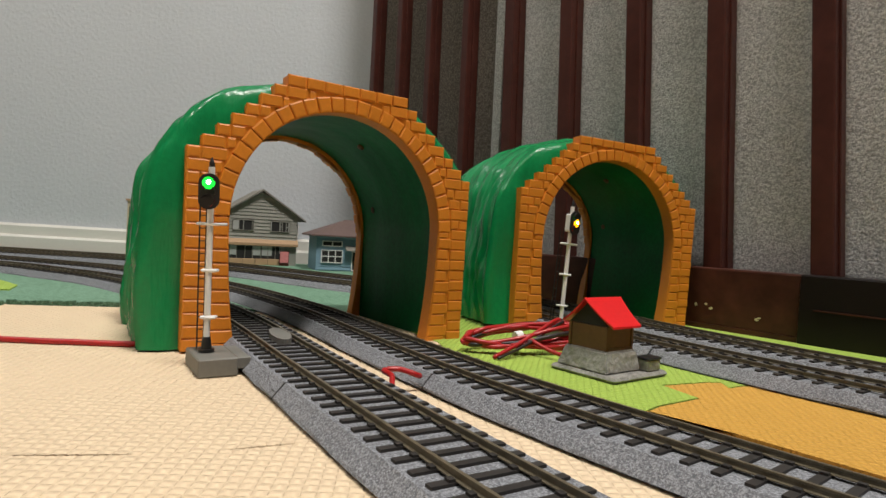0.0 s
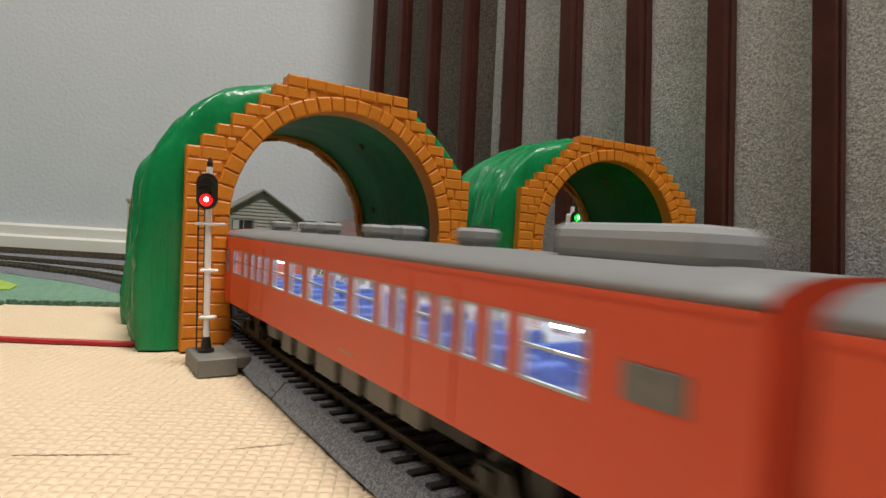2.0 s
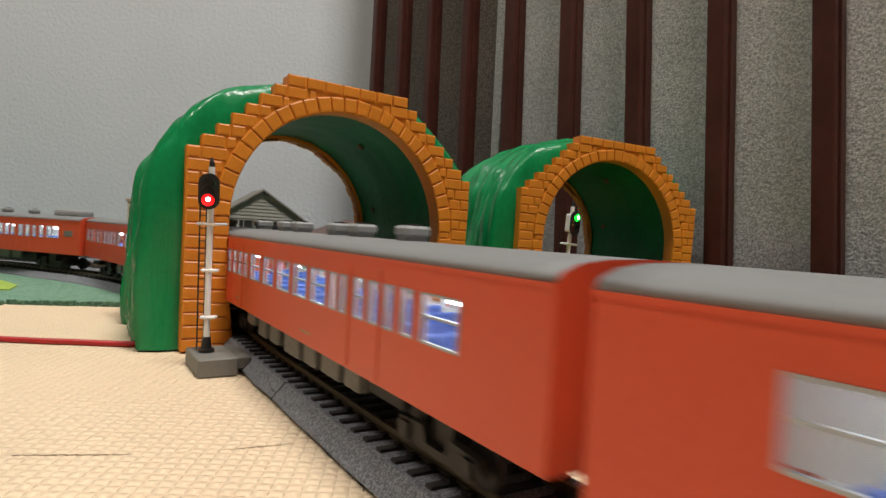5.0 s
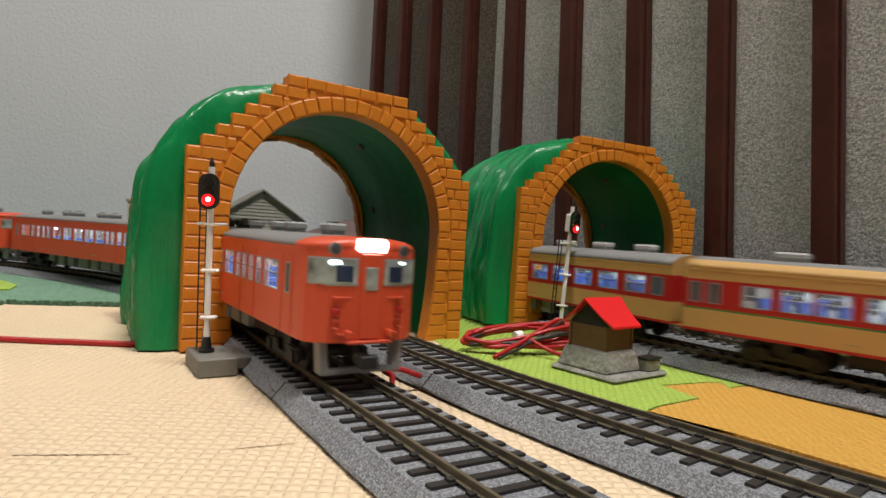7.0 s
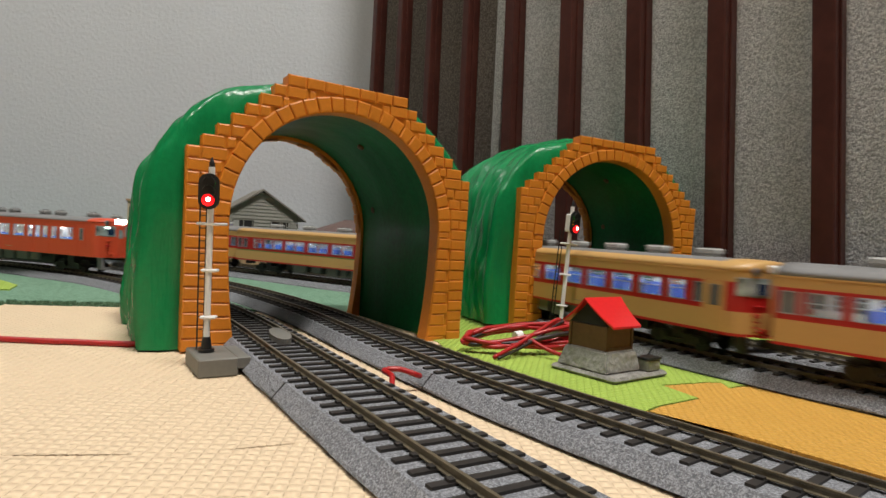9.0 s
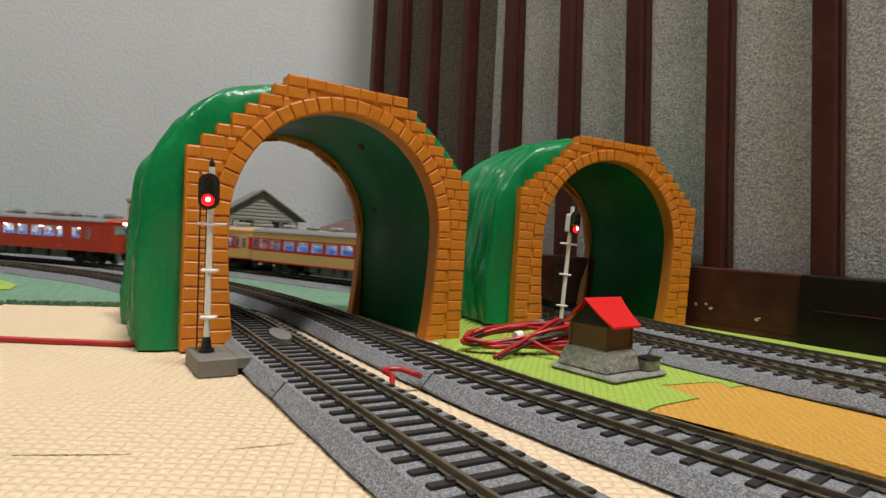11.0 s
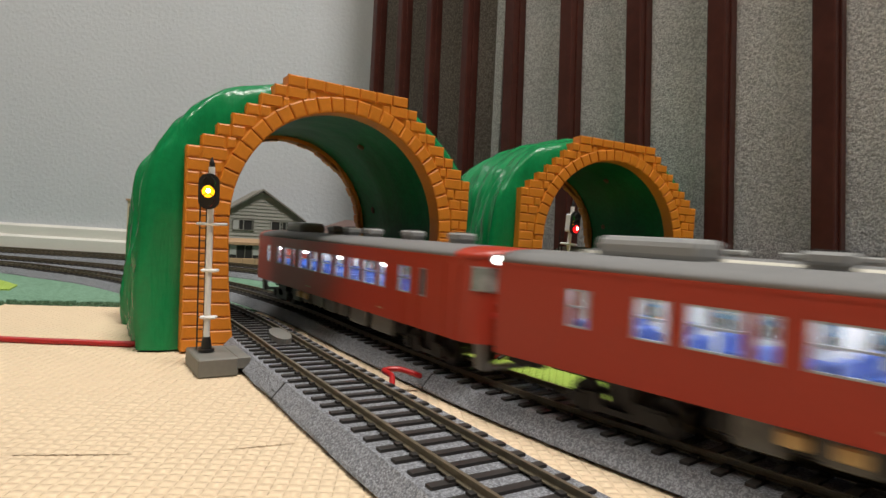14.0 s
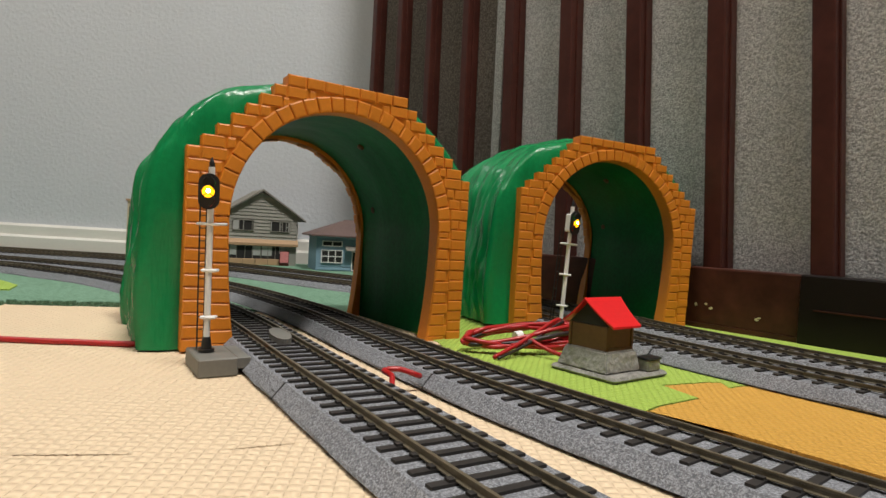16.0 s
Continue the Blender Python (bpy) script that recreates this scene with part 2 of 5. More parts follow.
def sweep(bm, path, prof, closed=False, mat=0):
    """Profile (side, up) carried along a path of points; side is to the right of the way."""
    rings = []
    n = len(path)
    for i, p in enumerate(path):
        a = Vector(path[(i - 1) % n] if closed else path[max(i - 1, 0)])
        b = Vector(path[(i + 1) % n] if closed else path[min(i + 1, n - 1)])
        d = (b - a).normalized()
        side = d.cross(Vector((0, 0, 1)))
        side = side.normalized() if side.length > 1e-6 else Vector((1, 0, 0))
        up = side.cross(d)
        rings.append([bm.verts.new(Vector(p) + side * s + up * z) for s, z in prof])
    m = len(prof)
    for i in range(n if closed else n - 1):
        A, B = rings[i], rings[(i + 1) % n]
        for k in range(m):
            bm.faces.new((A[k], A[(k + 1) % m], B[(k + 1) % m], B[k])).material_index = mat
    if not closed:
        bm.faces.new(rings[0][::-1])
        bm.faces.new(rings[-1])


def round_profile(r, n=8):
    return [(r * math.cos(2 * math.pi * i / n), r * math.sin(2 * math.pi * i / n)) for i in range(n)]


def catmull(pts, closed=False, per=14):
    P = [np.array(p, float) for p in pts]
    n, out = len(P), []
    for i in range(n if closed else n - 1):
        if closed:
            a, b, c, d = P[i - 1], P[i], P[(i + 1) % n], P[(i + 2) % n]
        else:
            a, b, c, d = P[max(i - 1, 0)], P[i], P[i + 1], P[min(i + 2, n - 1)]
        for k in range(per):
            t = k / per
            out.append(0.5 * (2 * b + (c - a) * t + (2 * a - 5 * b + 4 * c - d) * t * t + (3 * b - a - 3 * c + d) * t ** 3))
    if not closed:
        out.append(P[-1])
    return np.array(out)


# ---- room ----
def slab(name, x0, x1, y0, y1, z0, z1, mat, label, category):
    bm = bmesh.new()
    box(bm, x0, x1, y0, y1, z0, z1)
    return tagged(part(name, bm, mat), label, category, kind="structure")


slab("floor", -3.2, 2.2, -3.2, 1.1, -0.09, -0.010, M["floor"], "dark brown wooden floor boards under foam mats", "floor")
slab("wall_north", -3.2, 2.2, 1.0, 1.1, -0.010, 2.4, M["wallpaper"], "pale grey textured wallpaper wall behind the railway", "wall")
# unseen closing walls, kept dark to hold down bounced light
slab("wall_south", -3.2, 2.2, -3.2, -3.1, -0.010, 2.4, M["unseen_wall"], "unseen brown wall, dark to cut bounced light", "wall")
slab("wall_west", -3.2, -3.1, -3.1, 1.0, -0.010, 2.4, M["unseen_wall"], "unseen brown wall, dark to cut bounced light", "wall")
slab("wall_east", 2.1, 2.2, -3.1, 1.0, -0.010, 2.4, M["unseen_wall"], "unseen brown wall, dark to cut bounced light", "wall")
slab("ceiling", -3.2, 2.2, -3.2, 1.1, 2.4, 2.5, M["ceiling"], "unseen ceiling, dulled to cut bounced light", "ceiling")
bm = bmesh.new()
prism(bm, [(0.999, -0.010), (0.984, -0.010), (0.984, 0.018), (0.987, 0.0215), (0.990, 0.0215), (0.990, 0.036), (0.993, 0.040), (0.999, 0.040)], -3.09, 2.09, axis="x")
tagged(part("baseboard", bm, M["skirting"]), "cream stepped skirting board along the grey wall", "skirting board", kind="structure")
# the second body belongs to the added fill lamp
for lx, ly in ((0.45, -0.25), (-1.1, -0.15)):
    e = thing("ceiling_lamp", "unseen round white lamp with a glowing diffuser, the left one added as fill", "ceiling lamp", m=pose(lx, ly, 2.4))
    bm = bmesh.new()
    rod(bm, (0, 0, -0.05), (0, 0, 0), 0.30, 40)
    part("housing", bm, M["white_plastic"], e)
    bm = bmesh.new()
    rod(bm, (0, 0, -0.062), (0, 0, -0.05), 0.27, 40)
    part("diffuser", bm, glow("lamp_diffuser", (1.0, 0.95, 0.88), 3.0), e)

# ---- mats and felt ----
def sheet(name, pts, z0, z1, mat, label, category):
    bm = bmesh.new()
    prism(bm, pts, z0, z1, axis="z")
    return tagged(part(name, bm, mat), label, category)


# cream mats with a seam between them
SEAM_A, SEAM_B = (-0.60, -0.002), (0.06, 0.1985)
SEAM = [SEAM_A, (-0.1056, 0.1484), (-0.0747, 0.1541), (-0.0545, 0.1607), (-0.0369, 0.1690), SEAM_B]
seam, gap = [], []
for (xa, ya), (xb, yb) in zip(SEAM, SEAM[1:]):
    for i in range(24):
        t = i / 24
        x, y = xa + (xb - xa) * t, ya + (yb - ya) * t + 0.00025 * math.sin(230 * t * (xb - xa) * 12)
        seam.append((x, y))
        # the edge stands open only along two of its tongues
        wide = 0.0013 * max(0.0, math.sin(math.pi * t)) ** 0.4 if (xa, ya) in (SEAM[0], SEAM[1], SEAM[3]) else 0.0
        gap.append((x, y - 0.00004 - wide))
sheet("foam_mat", gap + [(0.06, 0.1982), (0.09, 0.19), (0.30, -0.05), (0.30, -0.9), (-1.6, -0.9), (-1.6, -0.002)], -0.010, 0.0, M["cream"], "cream foam play mat with basket weave embossing", "foam mat")
sheet("foam_mat", seam[::-1] + [(-1.6, -0.001), (-1.6, 0.385), (-0.28, 0.388), (-0.20, 0.408), (-0.05, 0.43), (0.005, 0.335), (0.03, 0.245), (0.06, 0.21)], -0.010, -0.0001, M["cream"], "cream foam play mat with a jigsaw edge", "foam mat")
lime_edge = [(0.0650, 0.2080), (0.0846, 0.2292), (0.1062, 0.2450), (0.0983, 0.2644), (0.1235, 0.2760), (0.1299, 0.2770), (0.1288, 0.2665), (0.1346, 0.2708)]
sheet("foam_mat", [(0.02, 0.25), (0.045, 0.212)] + lime_edge + [(0.32, 0.36), (0.40, 0.45), (0.25, 0.62), (0.0, 0.62), (-0.06, 0.45), (0.0, 0.34)], -0.010, 0.0004, M["lime"], "lime green foam play mat beside the tracks", "foam mat")
sheet("foam_mat", [(x + 0.0006, y - 0.0006) for x, y in lime_edge[::-1]] + [(0.06, 0.24), (0.10, 0.20), (0.5, -0.3), (0.9, 0.0), (0.42, 0.43), (0.33, 0.36)], -0.010, 0.0002, M["amber"], "amber yellow foam play mat with jigsaw edge", "foam mat")
felt_front = [(-1.6 + 0.02 * i, 0.383 + 0.0012 * math.sin(i * 2.3) + (0.0008 * math.sin(i * 5.1))) for i in range(66)] + [(-0.28, 0.388), (-0.20, 0.410), (-0.05, 0.435)]
sheet("felt_cloth", felt_front + [(0.0, 0.60), (-0.02, 0.97), (-1.6, 0.97)], -0.010, 0.0012, M["felt_green"], "sage green felt ground cloth under the loop tracks", "felt cloth")
sheet("felt_cloth", [(-0.50, 0.435), (-0.315, 0.445), (-0.33, 0.475), (-0.36, 0.50), (-0.55, 0.53)], 0.0012, 0.0022, M["lime"], "small lime green foam sheet on the felt cloth", "foam mat")

random.seed(8)
bm = bmesh.new()
for i in range(150):
    x = -0.75 + i * 0.0037
    y = 0.3825 if x < -0.28 else 0.3875 + (x + 0.28) * 0.27
    hgt = random.uniform(0.0022, 0.0032)
    box(bm, x, x + 0.0041, y - random.uniform(0.0005, 0.0018), y + 0.003, -0.002, hgt)
tagged(part("felt_edge", bm, M["felt_fringe"]), "frayed dark green edge of the felt cloth", "felt edge", kind="stuff")

# ---- tracks ----
RAIL_Z = 0.0095
LEFT_LOOP = [(-0.95, 0.60), (-1.45, 0.40), (-1.85, 0.0), (-1.95, -0.6), (-1.7, -1.3), (-1.1, -1.75), (-0.3, -1.85), (0.5, -1.65), (0.95, -1.15)]


def loop_path(front, spread, tail):
    left = [(x - spread * 0.8, y + spread * (1.0 if y > -0.3 else -1.0)) for x, y in LEFT_LOOP]
    return catmull(front + left + tail, True, 24)


P1 = loop_path([(0.125, -0.045), (0.060, 0.062), (0.006, 0.147), (-0.048, 0.235), (-0.116, 0.346), (-0.195, 0.446), (-0.282, 0.523), (-0.355, 0.562), (-0.431, 0.595), (-0.65, 0.64)], 0.0, [(0.85, -0.75), (0.45, -0.40)])
P2 = loop_path([(0.215, 0.0), (0.140, 0.085), (0.072, 0.164), (0.024, 0.226), (-0.029, 0.309), (-0.083, 0.396), (-0.159, 0.491), (-0.245, 0.568), (-0.337, 0.626), (-0.411, 0.650), (-0.484, 0.669), (-0.68, 0.70)], 0.065, [(1.05, -0.85), (0.60, -0.35)])
P3 = loop_path([(0.46, -0.05), (0.33, 0.085), (0.240, 0.182), (0.177, 0.257), (0.132, 0.323), (0.103, 0.376), (0.078, 0.430), (0.052, 0.478), (0.012, 0.525), (-0.04, 0.568), (-0.10, 0.602), (-0.168, 0.648), (-0.245, 0.697), (-0.330, 0.740), (-0.414, 0.764), (-0.486, 0.770), (-0.70, 0.775)], 0.13, [(1.40, -1.05), (0.95, -0.55)])


def resample(P, step):
    Q = np.vstack([P, P[:1]])
    seg = np.hypot(*np.diff(Q, axis=0).T)
    s = np.concatenate([[0], np.cumsum(seg)])
    n = int(round(s[-1] / step))
    u = np.linspace(0, s[-1], n, endpoint=False)
    return np.c_[np.interp(u, s, Q[:, 0]), np.interp(u, s, Q[:, 1])], s[-1]


def sidestep(P, off):
    d = np.roll(P, -1, 0) - np.roll(P, 1, 0)
    d /= np.hypot(*d.T)[:, None]
    return P + np.c_[d[:, 1], -d[:, 0]] * off


PATHS = {}
for key, P in (("t1", P1), ("t2", P2), ("t3", P3), ("t4", sidestep(resample(P3, 0.01)[0], 0.054))):
    PATHS[key] = resample(P, 0.0079)


def on_path(key, s):
    P, total = PATHS[key]
    n = len(P)
    f = (s / total * n) % n
    i = int(f)
    a, b = P[i % n], P[(i + 1) % n]
    q = a + (b - a) * (f - i)
    return Vector((q[0], q[1], 0))


BED = [(-0.0200, 0.0002), (-0.0200, 0.0010), (-0.0216, 0.0012), (-0.0212, 0.0021), (-0.0172, 0.0066), (0.0172, 0.0066), (0.0212, 0.0021), (0.0216, 0.0012), (0.0200, 0.0010), (0.0200, 0.0002)]


def railway(key, label, seams=()):
    P, total = PATHS[key]
    n = len(P)
    e = thing("model_track", label, "model track", "railway tracks")
    bed = [(x, y, 0) for x, y in P[::2]]
    bm = bmesh.new()
    random.seed(3)
    sweep(bm, bed, BED, True)
    for v in bm.verts:
        if v.co.z < 0.005:
            v.co += Vector((random.uniform(-1, 1), random.uniform(-1, 1), 0)) * 0.0003
    part("roadbed", bm, M["ballast"], e, "moulded grey ballast roadbed")
    for sx, sy in seams:
        i = int(np.argmin(np.hypot(P[:, 0] - sx, P[:, 1] - sy)))
        d = P[(i + 1) % n] - P[i - 1]
        bm = bmesh.new()
        prism(bm, [(y * 1.012, z + 0.00012) for y, z in BED], -0.00035, 0.00035, axis="x")
        o = part("roadbed_seam", bm, M["black_plastic"], e, "dark seam between two track pieces")
        o.matrix_basis = Matrix.Translation((P[i][0], P[i][1], 0)) @ Matrix.Rotation(math.atan2(d[1], d[0]), 4, "Z")
    for side in (-1, 1):
        bm = bmesh.new()
        c = side * 0.00865
        sweep(bm, [(x, y, RAIL_Z - 0.0021) for x, y in P],
              [(c - 0.0011, 0), (c - 0.0011, 0.0003), (c - 0.0003, 0.0005), (c - 0.0003, 0.0014), (c - 0.0005, 0.0015), (c - 0.0005, 0.0021),
               (c + 0.0005, 0.0021), (c + 0.0005, 0.0015), (c + 0.0003, 0.0014), (c + 0.0003, 0.0005), (c + 0.0011, 0.0003), (c + 0.0011, 0)], True)
        part("rail", bm, M["rail"], e, "brownish nickel rail")

    def tie(bm, m):
        start = len(bm.verts)
        box(bm, -0.00125, 0.00125, -0.0160, 0.0160, 0.0060, RAIL_Z - 0.0021)
        for sd in (-1, 1):
            for q in (-1, 1):
                box(bm, -0.0010, 0.0010, sd * 0.00865 + q * 0.0019 - 0.0008, sd * 0.00865 + q * 0.0019 + 0.0008, RAIL_Z - 0.0021, RAIL_Z - 0.0014)
        bm.verts.ensure_lookup_table()
        bmesh.ops.transform(bm, matrix=m, verts=bm.verts[start:])
    ref = None
    rest = bmesh.new()
    count = 0
    one = bmesh.new()
    tie(one, Matrix())
    one_me = bpy.data.meshes.new("sleeper")
    one.to_mesh(one_me)
    one.free()
    one_me.materials.append(M["sleeper"])
    vs = np.array([v.co[:] for v in one_me.vertices])
    fs = [list(p.vertices) for p in one_me.polygons]
    V, Fc = [], []
    for i in range(n):
        a, b = P[i - 1], P[(i + 1) % n]
        ang = math.atan2(b[1] - a[1], b[0] - a[0])
        x, y = P[i]
        if 0.06 < y < 0.80 and -0.75 < x < 0.5 and count < 290:
            o = new("sleeper", one_me)
            o.parent = e
            o.matrix_basis = Matrix.Translation((x, y, 0)) @ Matrix.Rotation(ang, 4, "Z")
            count += 1
        else:
            c, s = math.cos(ang), math.sin(ang)
            k = len(V) * len(vs)
            V.append(np.c_[x + c * vs[:, 0] - s * vs[:, 1], y + s * vs[:, 0] + c * vs[:, 1], vs[:, 2]])
            Fc += [[j + k for j in f] for f in fs]
    me = bpy.data.meshes.new("sleepers")
    me.from_pydata(np.vstack(V).tolist(), [], Fc)
    me.materials.append(M["sleeper"])
    o = tagged(new("sleepers", me), "dark sleepers of the farther loop", kind="stuff")
    o.parent = e
    return e


# ---- tunnels ----
ARCH_R, ARCH_Z, RING = 0.0578, 0.0622, 0.0082
STEP_A = [0.0338 + 0.00636 * i for i in range(8)][::-1]
COURSE = 0.00584


def leg_in(z):
    """Half width of the opening at height z."""
    if z <= ARCH_Z:
        return ARCH_R - 0.0052 * (1 - z / ARCH_Z) ** 2
    return math.sqrt(max(0.0, ARCH_R ** 2 - (z - ARCH_Z) ** 2))


def outer_half(z):
    k = int((z - 0.0934) / COURSE + 1e-6)
    return 0.0764 + 0.0019 * z / 0.0934 if z < 0.0934 else STEP_A[min(k + 1, 7)]


def brick_mesh(quad, back, face, inset=0.0012, round_in=0.0011):
    """Corners (u, z) in turn; the face stands proud and its rim is rounded off."""
    bm = bmesh.new()
    cu, cz = sum(q[0] for q in quad) / 4, sum(q[1] for q in quad) / 4
    def inner(q, d):
        v = Vector((cu - q[0], cz - q[1]))
        return (q[0] + v.normalized().x * d, q[1] + v.normalized().y * d)
    sgn = 1 if back > face else -1
    rings = []
    for d, y in ((0.00028, back), (0.00028, face + sgn * round_in), (0.00055, face + sgn * round_in * 0.3), (0.00030 + inset, face)):
        rings.append([bm.verts.new((inner(q, d)[0], y, inner(q, d)[1])) for q in quad])
    for A, B in zip(rings, rings[1:]):
        for i in range(4):
            bm.faces.new((A[i], A[(i + 1) % 4], B[(i + 1) % 4], B[i]))
    bm.faces.new(rings[-1])
    return bm


def portal(parent, face, depth, every=True):
    """Stepped brick portal; face is the y of the bricks' faces, depth runs away from it."""
    sg = 1 if depth > 0 else -1
    plate = face + sg * 0.0011
    out = [(-outer_half(0.0), 0.0), (-outer_half(0.09), 0.0934)]
    for k in range(8):
        z0 = 0.0934 + k * COURSE - COURSE
        if k:
            out.append((-STEP_A[k] + 0.0005, z0))
        out.append((-STEP_A[k] + 0.0005, z0 + COURSE - 0.0004))
    out = [(-outer_half(0.0) + 0.0004, 0.0)] + out[2:]
    right = [(-x, z) for x, z in out[::-1]]
    inner = [(leg_in(z), z) for z in np.linspace(0, ARCH_Z, 8)]
    inner += [(ARCH_R * math.cos(a), ARCH_Z + ARCH_R * math.sin(a)) for a in np.linspace(0, math.pi, 40)[1:-1]]
    inner += [(-leg_in(z), z) for z in np.linspace(ARCH_Z, 0, 8)]
    bm = bmesh.new()
    prism(bm, out + right + inner, plate, face + depth, axis="y")
    p = part("portal", bm, M["orange"], parent, "orange plastic portal with stepped moulded bricks")
    random.seed(11)
    jit = lambda: random.uniform(-0.0002, 0.0002)
    # ring of the arch and its legs
    nv = 27
    for i in range(nv):
        lip = 0.0002 if every else random.uniform(0.0004, 0.0020)
        a, b = math.pi * i / nv, math.pi * (i + 1) / nv
        q = [(r * math.cos(t), ARCH_Z + r * math.sin(t)) for r, t in ((ARCH_R - lip, a), (ARCH_R + RING, a), (ARCH_R + RING, b), (ARCH_R - lip, b))]
        part("brick", brick_mesh(q, plate + sg * (0.001 if every else 0.0055), face + jit()), M["orange"], p)
    # legs: an inner column, its joints half a course off those of the outer one
    nl = 10
    for sd in (-1, 1):
        levels = [0.0] + [ARCH_Z * (i + 0.5) / nl for i in range(nl)] + [ARCH_Z]
        for i, (z0, z1) in enumerate(zip(levels, levels[1:])):
            c0 = ARCH_R + 0.0078 + (0.0012 if i % 2 else -0.0006)
            q = [(sd * leg_in(z0), z0), (sd * c0, z0), (sd * c0, z1), (sd * leg_in(z1), z1)]
            part("brick", brick_mesh(q, plate + sg * 0.001, face + jit()), M["orange"], p)
    if not every:
        return p
    # courses between ring and outer edge
    top = 23
    for k in range(top):
        z0, z1 = k * COURSE, (k + 1) * COURSE
        zm = (z0 + z1) / 2
        a = outer_half(zm)
        r = ARCH_R + RING
        if k == top - 1:
            n = 7
            for i in range(n):
                u0, u1 = -a + 2 * a * i / n, -a + 2 * a * (i + 1) / n
                part("brick", brick_mesh([(u0, z0), (u1, z0), (u1, z1), (u0, z1)], plate + sg * 0.001, face + jit()), M["orange"], p)
            continue
        u_in = r - 0.002 if zm < ARCH_Z else math.sqrt(max(0.0, r * r - (zm - ARCH_Z) ** 2))
        cuts = [a]
        b = 0.0062 if k % 2 else 0.0108
        if zm < ARCH_Z:
            u_in = ARCH_R + 0.0084
            b = 1.0
        while cuts[-1] - b > u_in + 0.003:
            cuts.append(cuts[-1] - b)
            b = 0.0112
        cuts.append(u_in)
        for sd in (-1, 1):
            for u1, u0 in zip(cuts, cuts[1:]):
                if u1 - u0 < 0.0016:
                    continue
                part("brick", brick_mesh([(sd * u0, z0), (sd * u1, z0), (sd * u1, z1), (sd * u0, z1)], plate + sg * 0.001, face + 0.0003 + jit()), M["orange"], p)
    return p


HILL_LEFT = [(0.0, 0.1345), (0.0180, 0.1338), (0.0400, 0.1298), (0.0610, 0.1233), (0.0768, 0.1105), (0.0848, 0.0975), (0.0915, 0.0838), (0.0945, 0.0550), (0.0950, 0.0250), (0.0930, 0.0)]
HILL_RIGHT = [(0.0775, 0.0), (0.0785, 0.0300), (0.0795, 0.0600), (0.0802, 0.0850), (0.0795, 0.0960), (0.0700, 0.1080), (0.0580, 0.1190), (0.0455, 0.1285), (0.0310, 0.1340), (0.0140, 0.1350)]


def hull_profile(v, n):
    """Outline of the hill at depth share v: points from the ground up over the crown and down again."""
    hump = math.sin(math.pi * min(1, max(0, v))) ** 0.7
    full = catmull(HILL_RIGHT + [(-x, z) for x, z in HILL_LEFT], False, 10)
    seg = np.concatenate([[0], np.cumsum(np.hypot(*np.diff(full, axis=0).T))])
    u = np.linspace(0, seg[-1], n)
    out = []
    for k in u:
        x, z = np.interp(k, seg, full[:, 0]), np.interp(k, seg, full[:, 1])
        out.append((x * (1 - (0.025 + 0.07 * z / 0.134) * hump - 0.05 * v), z * (1 + 0.035 * hump)))
    return out


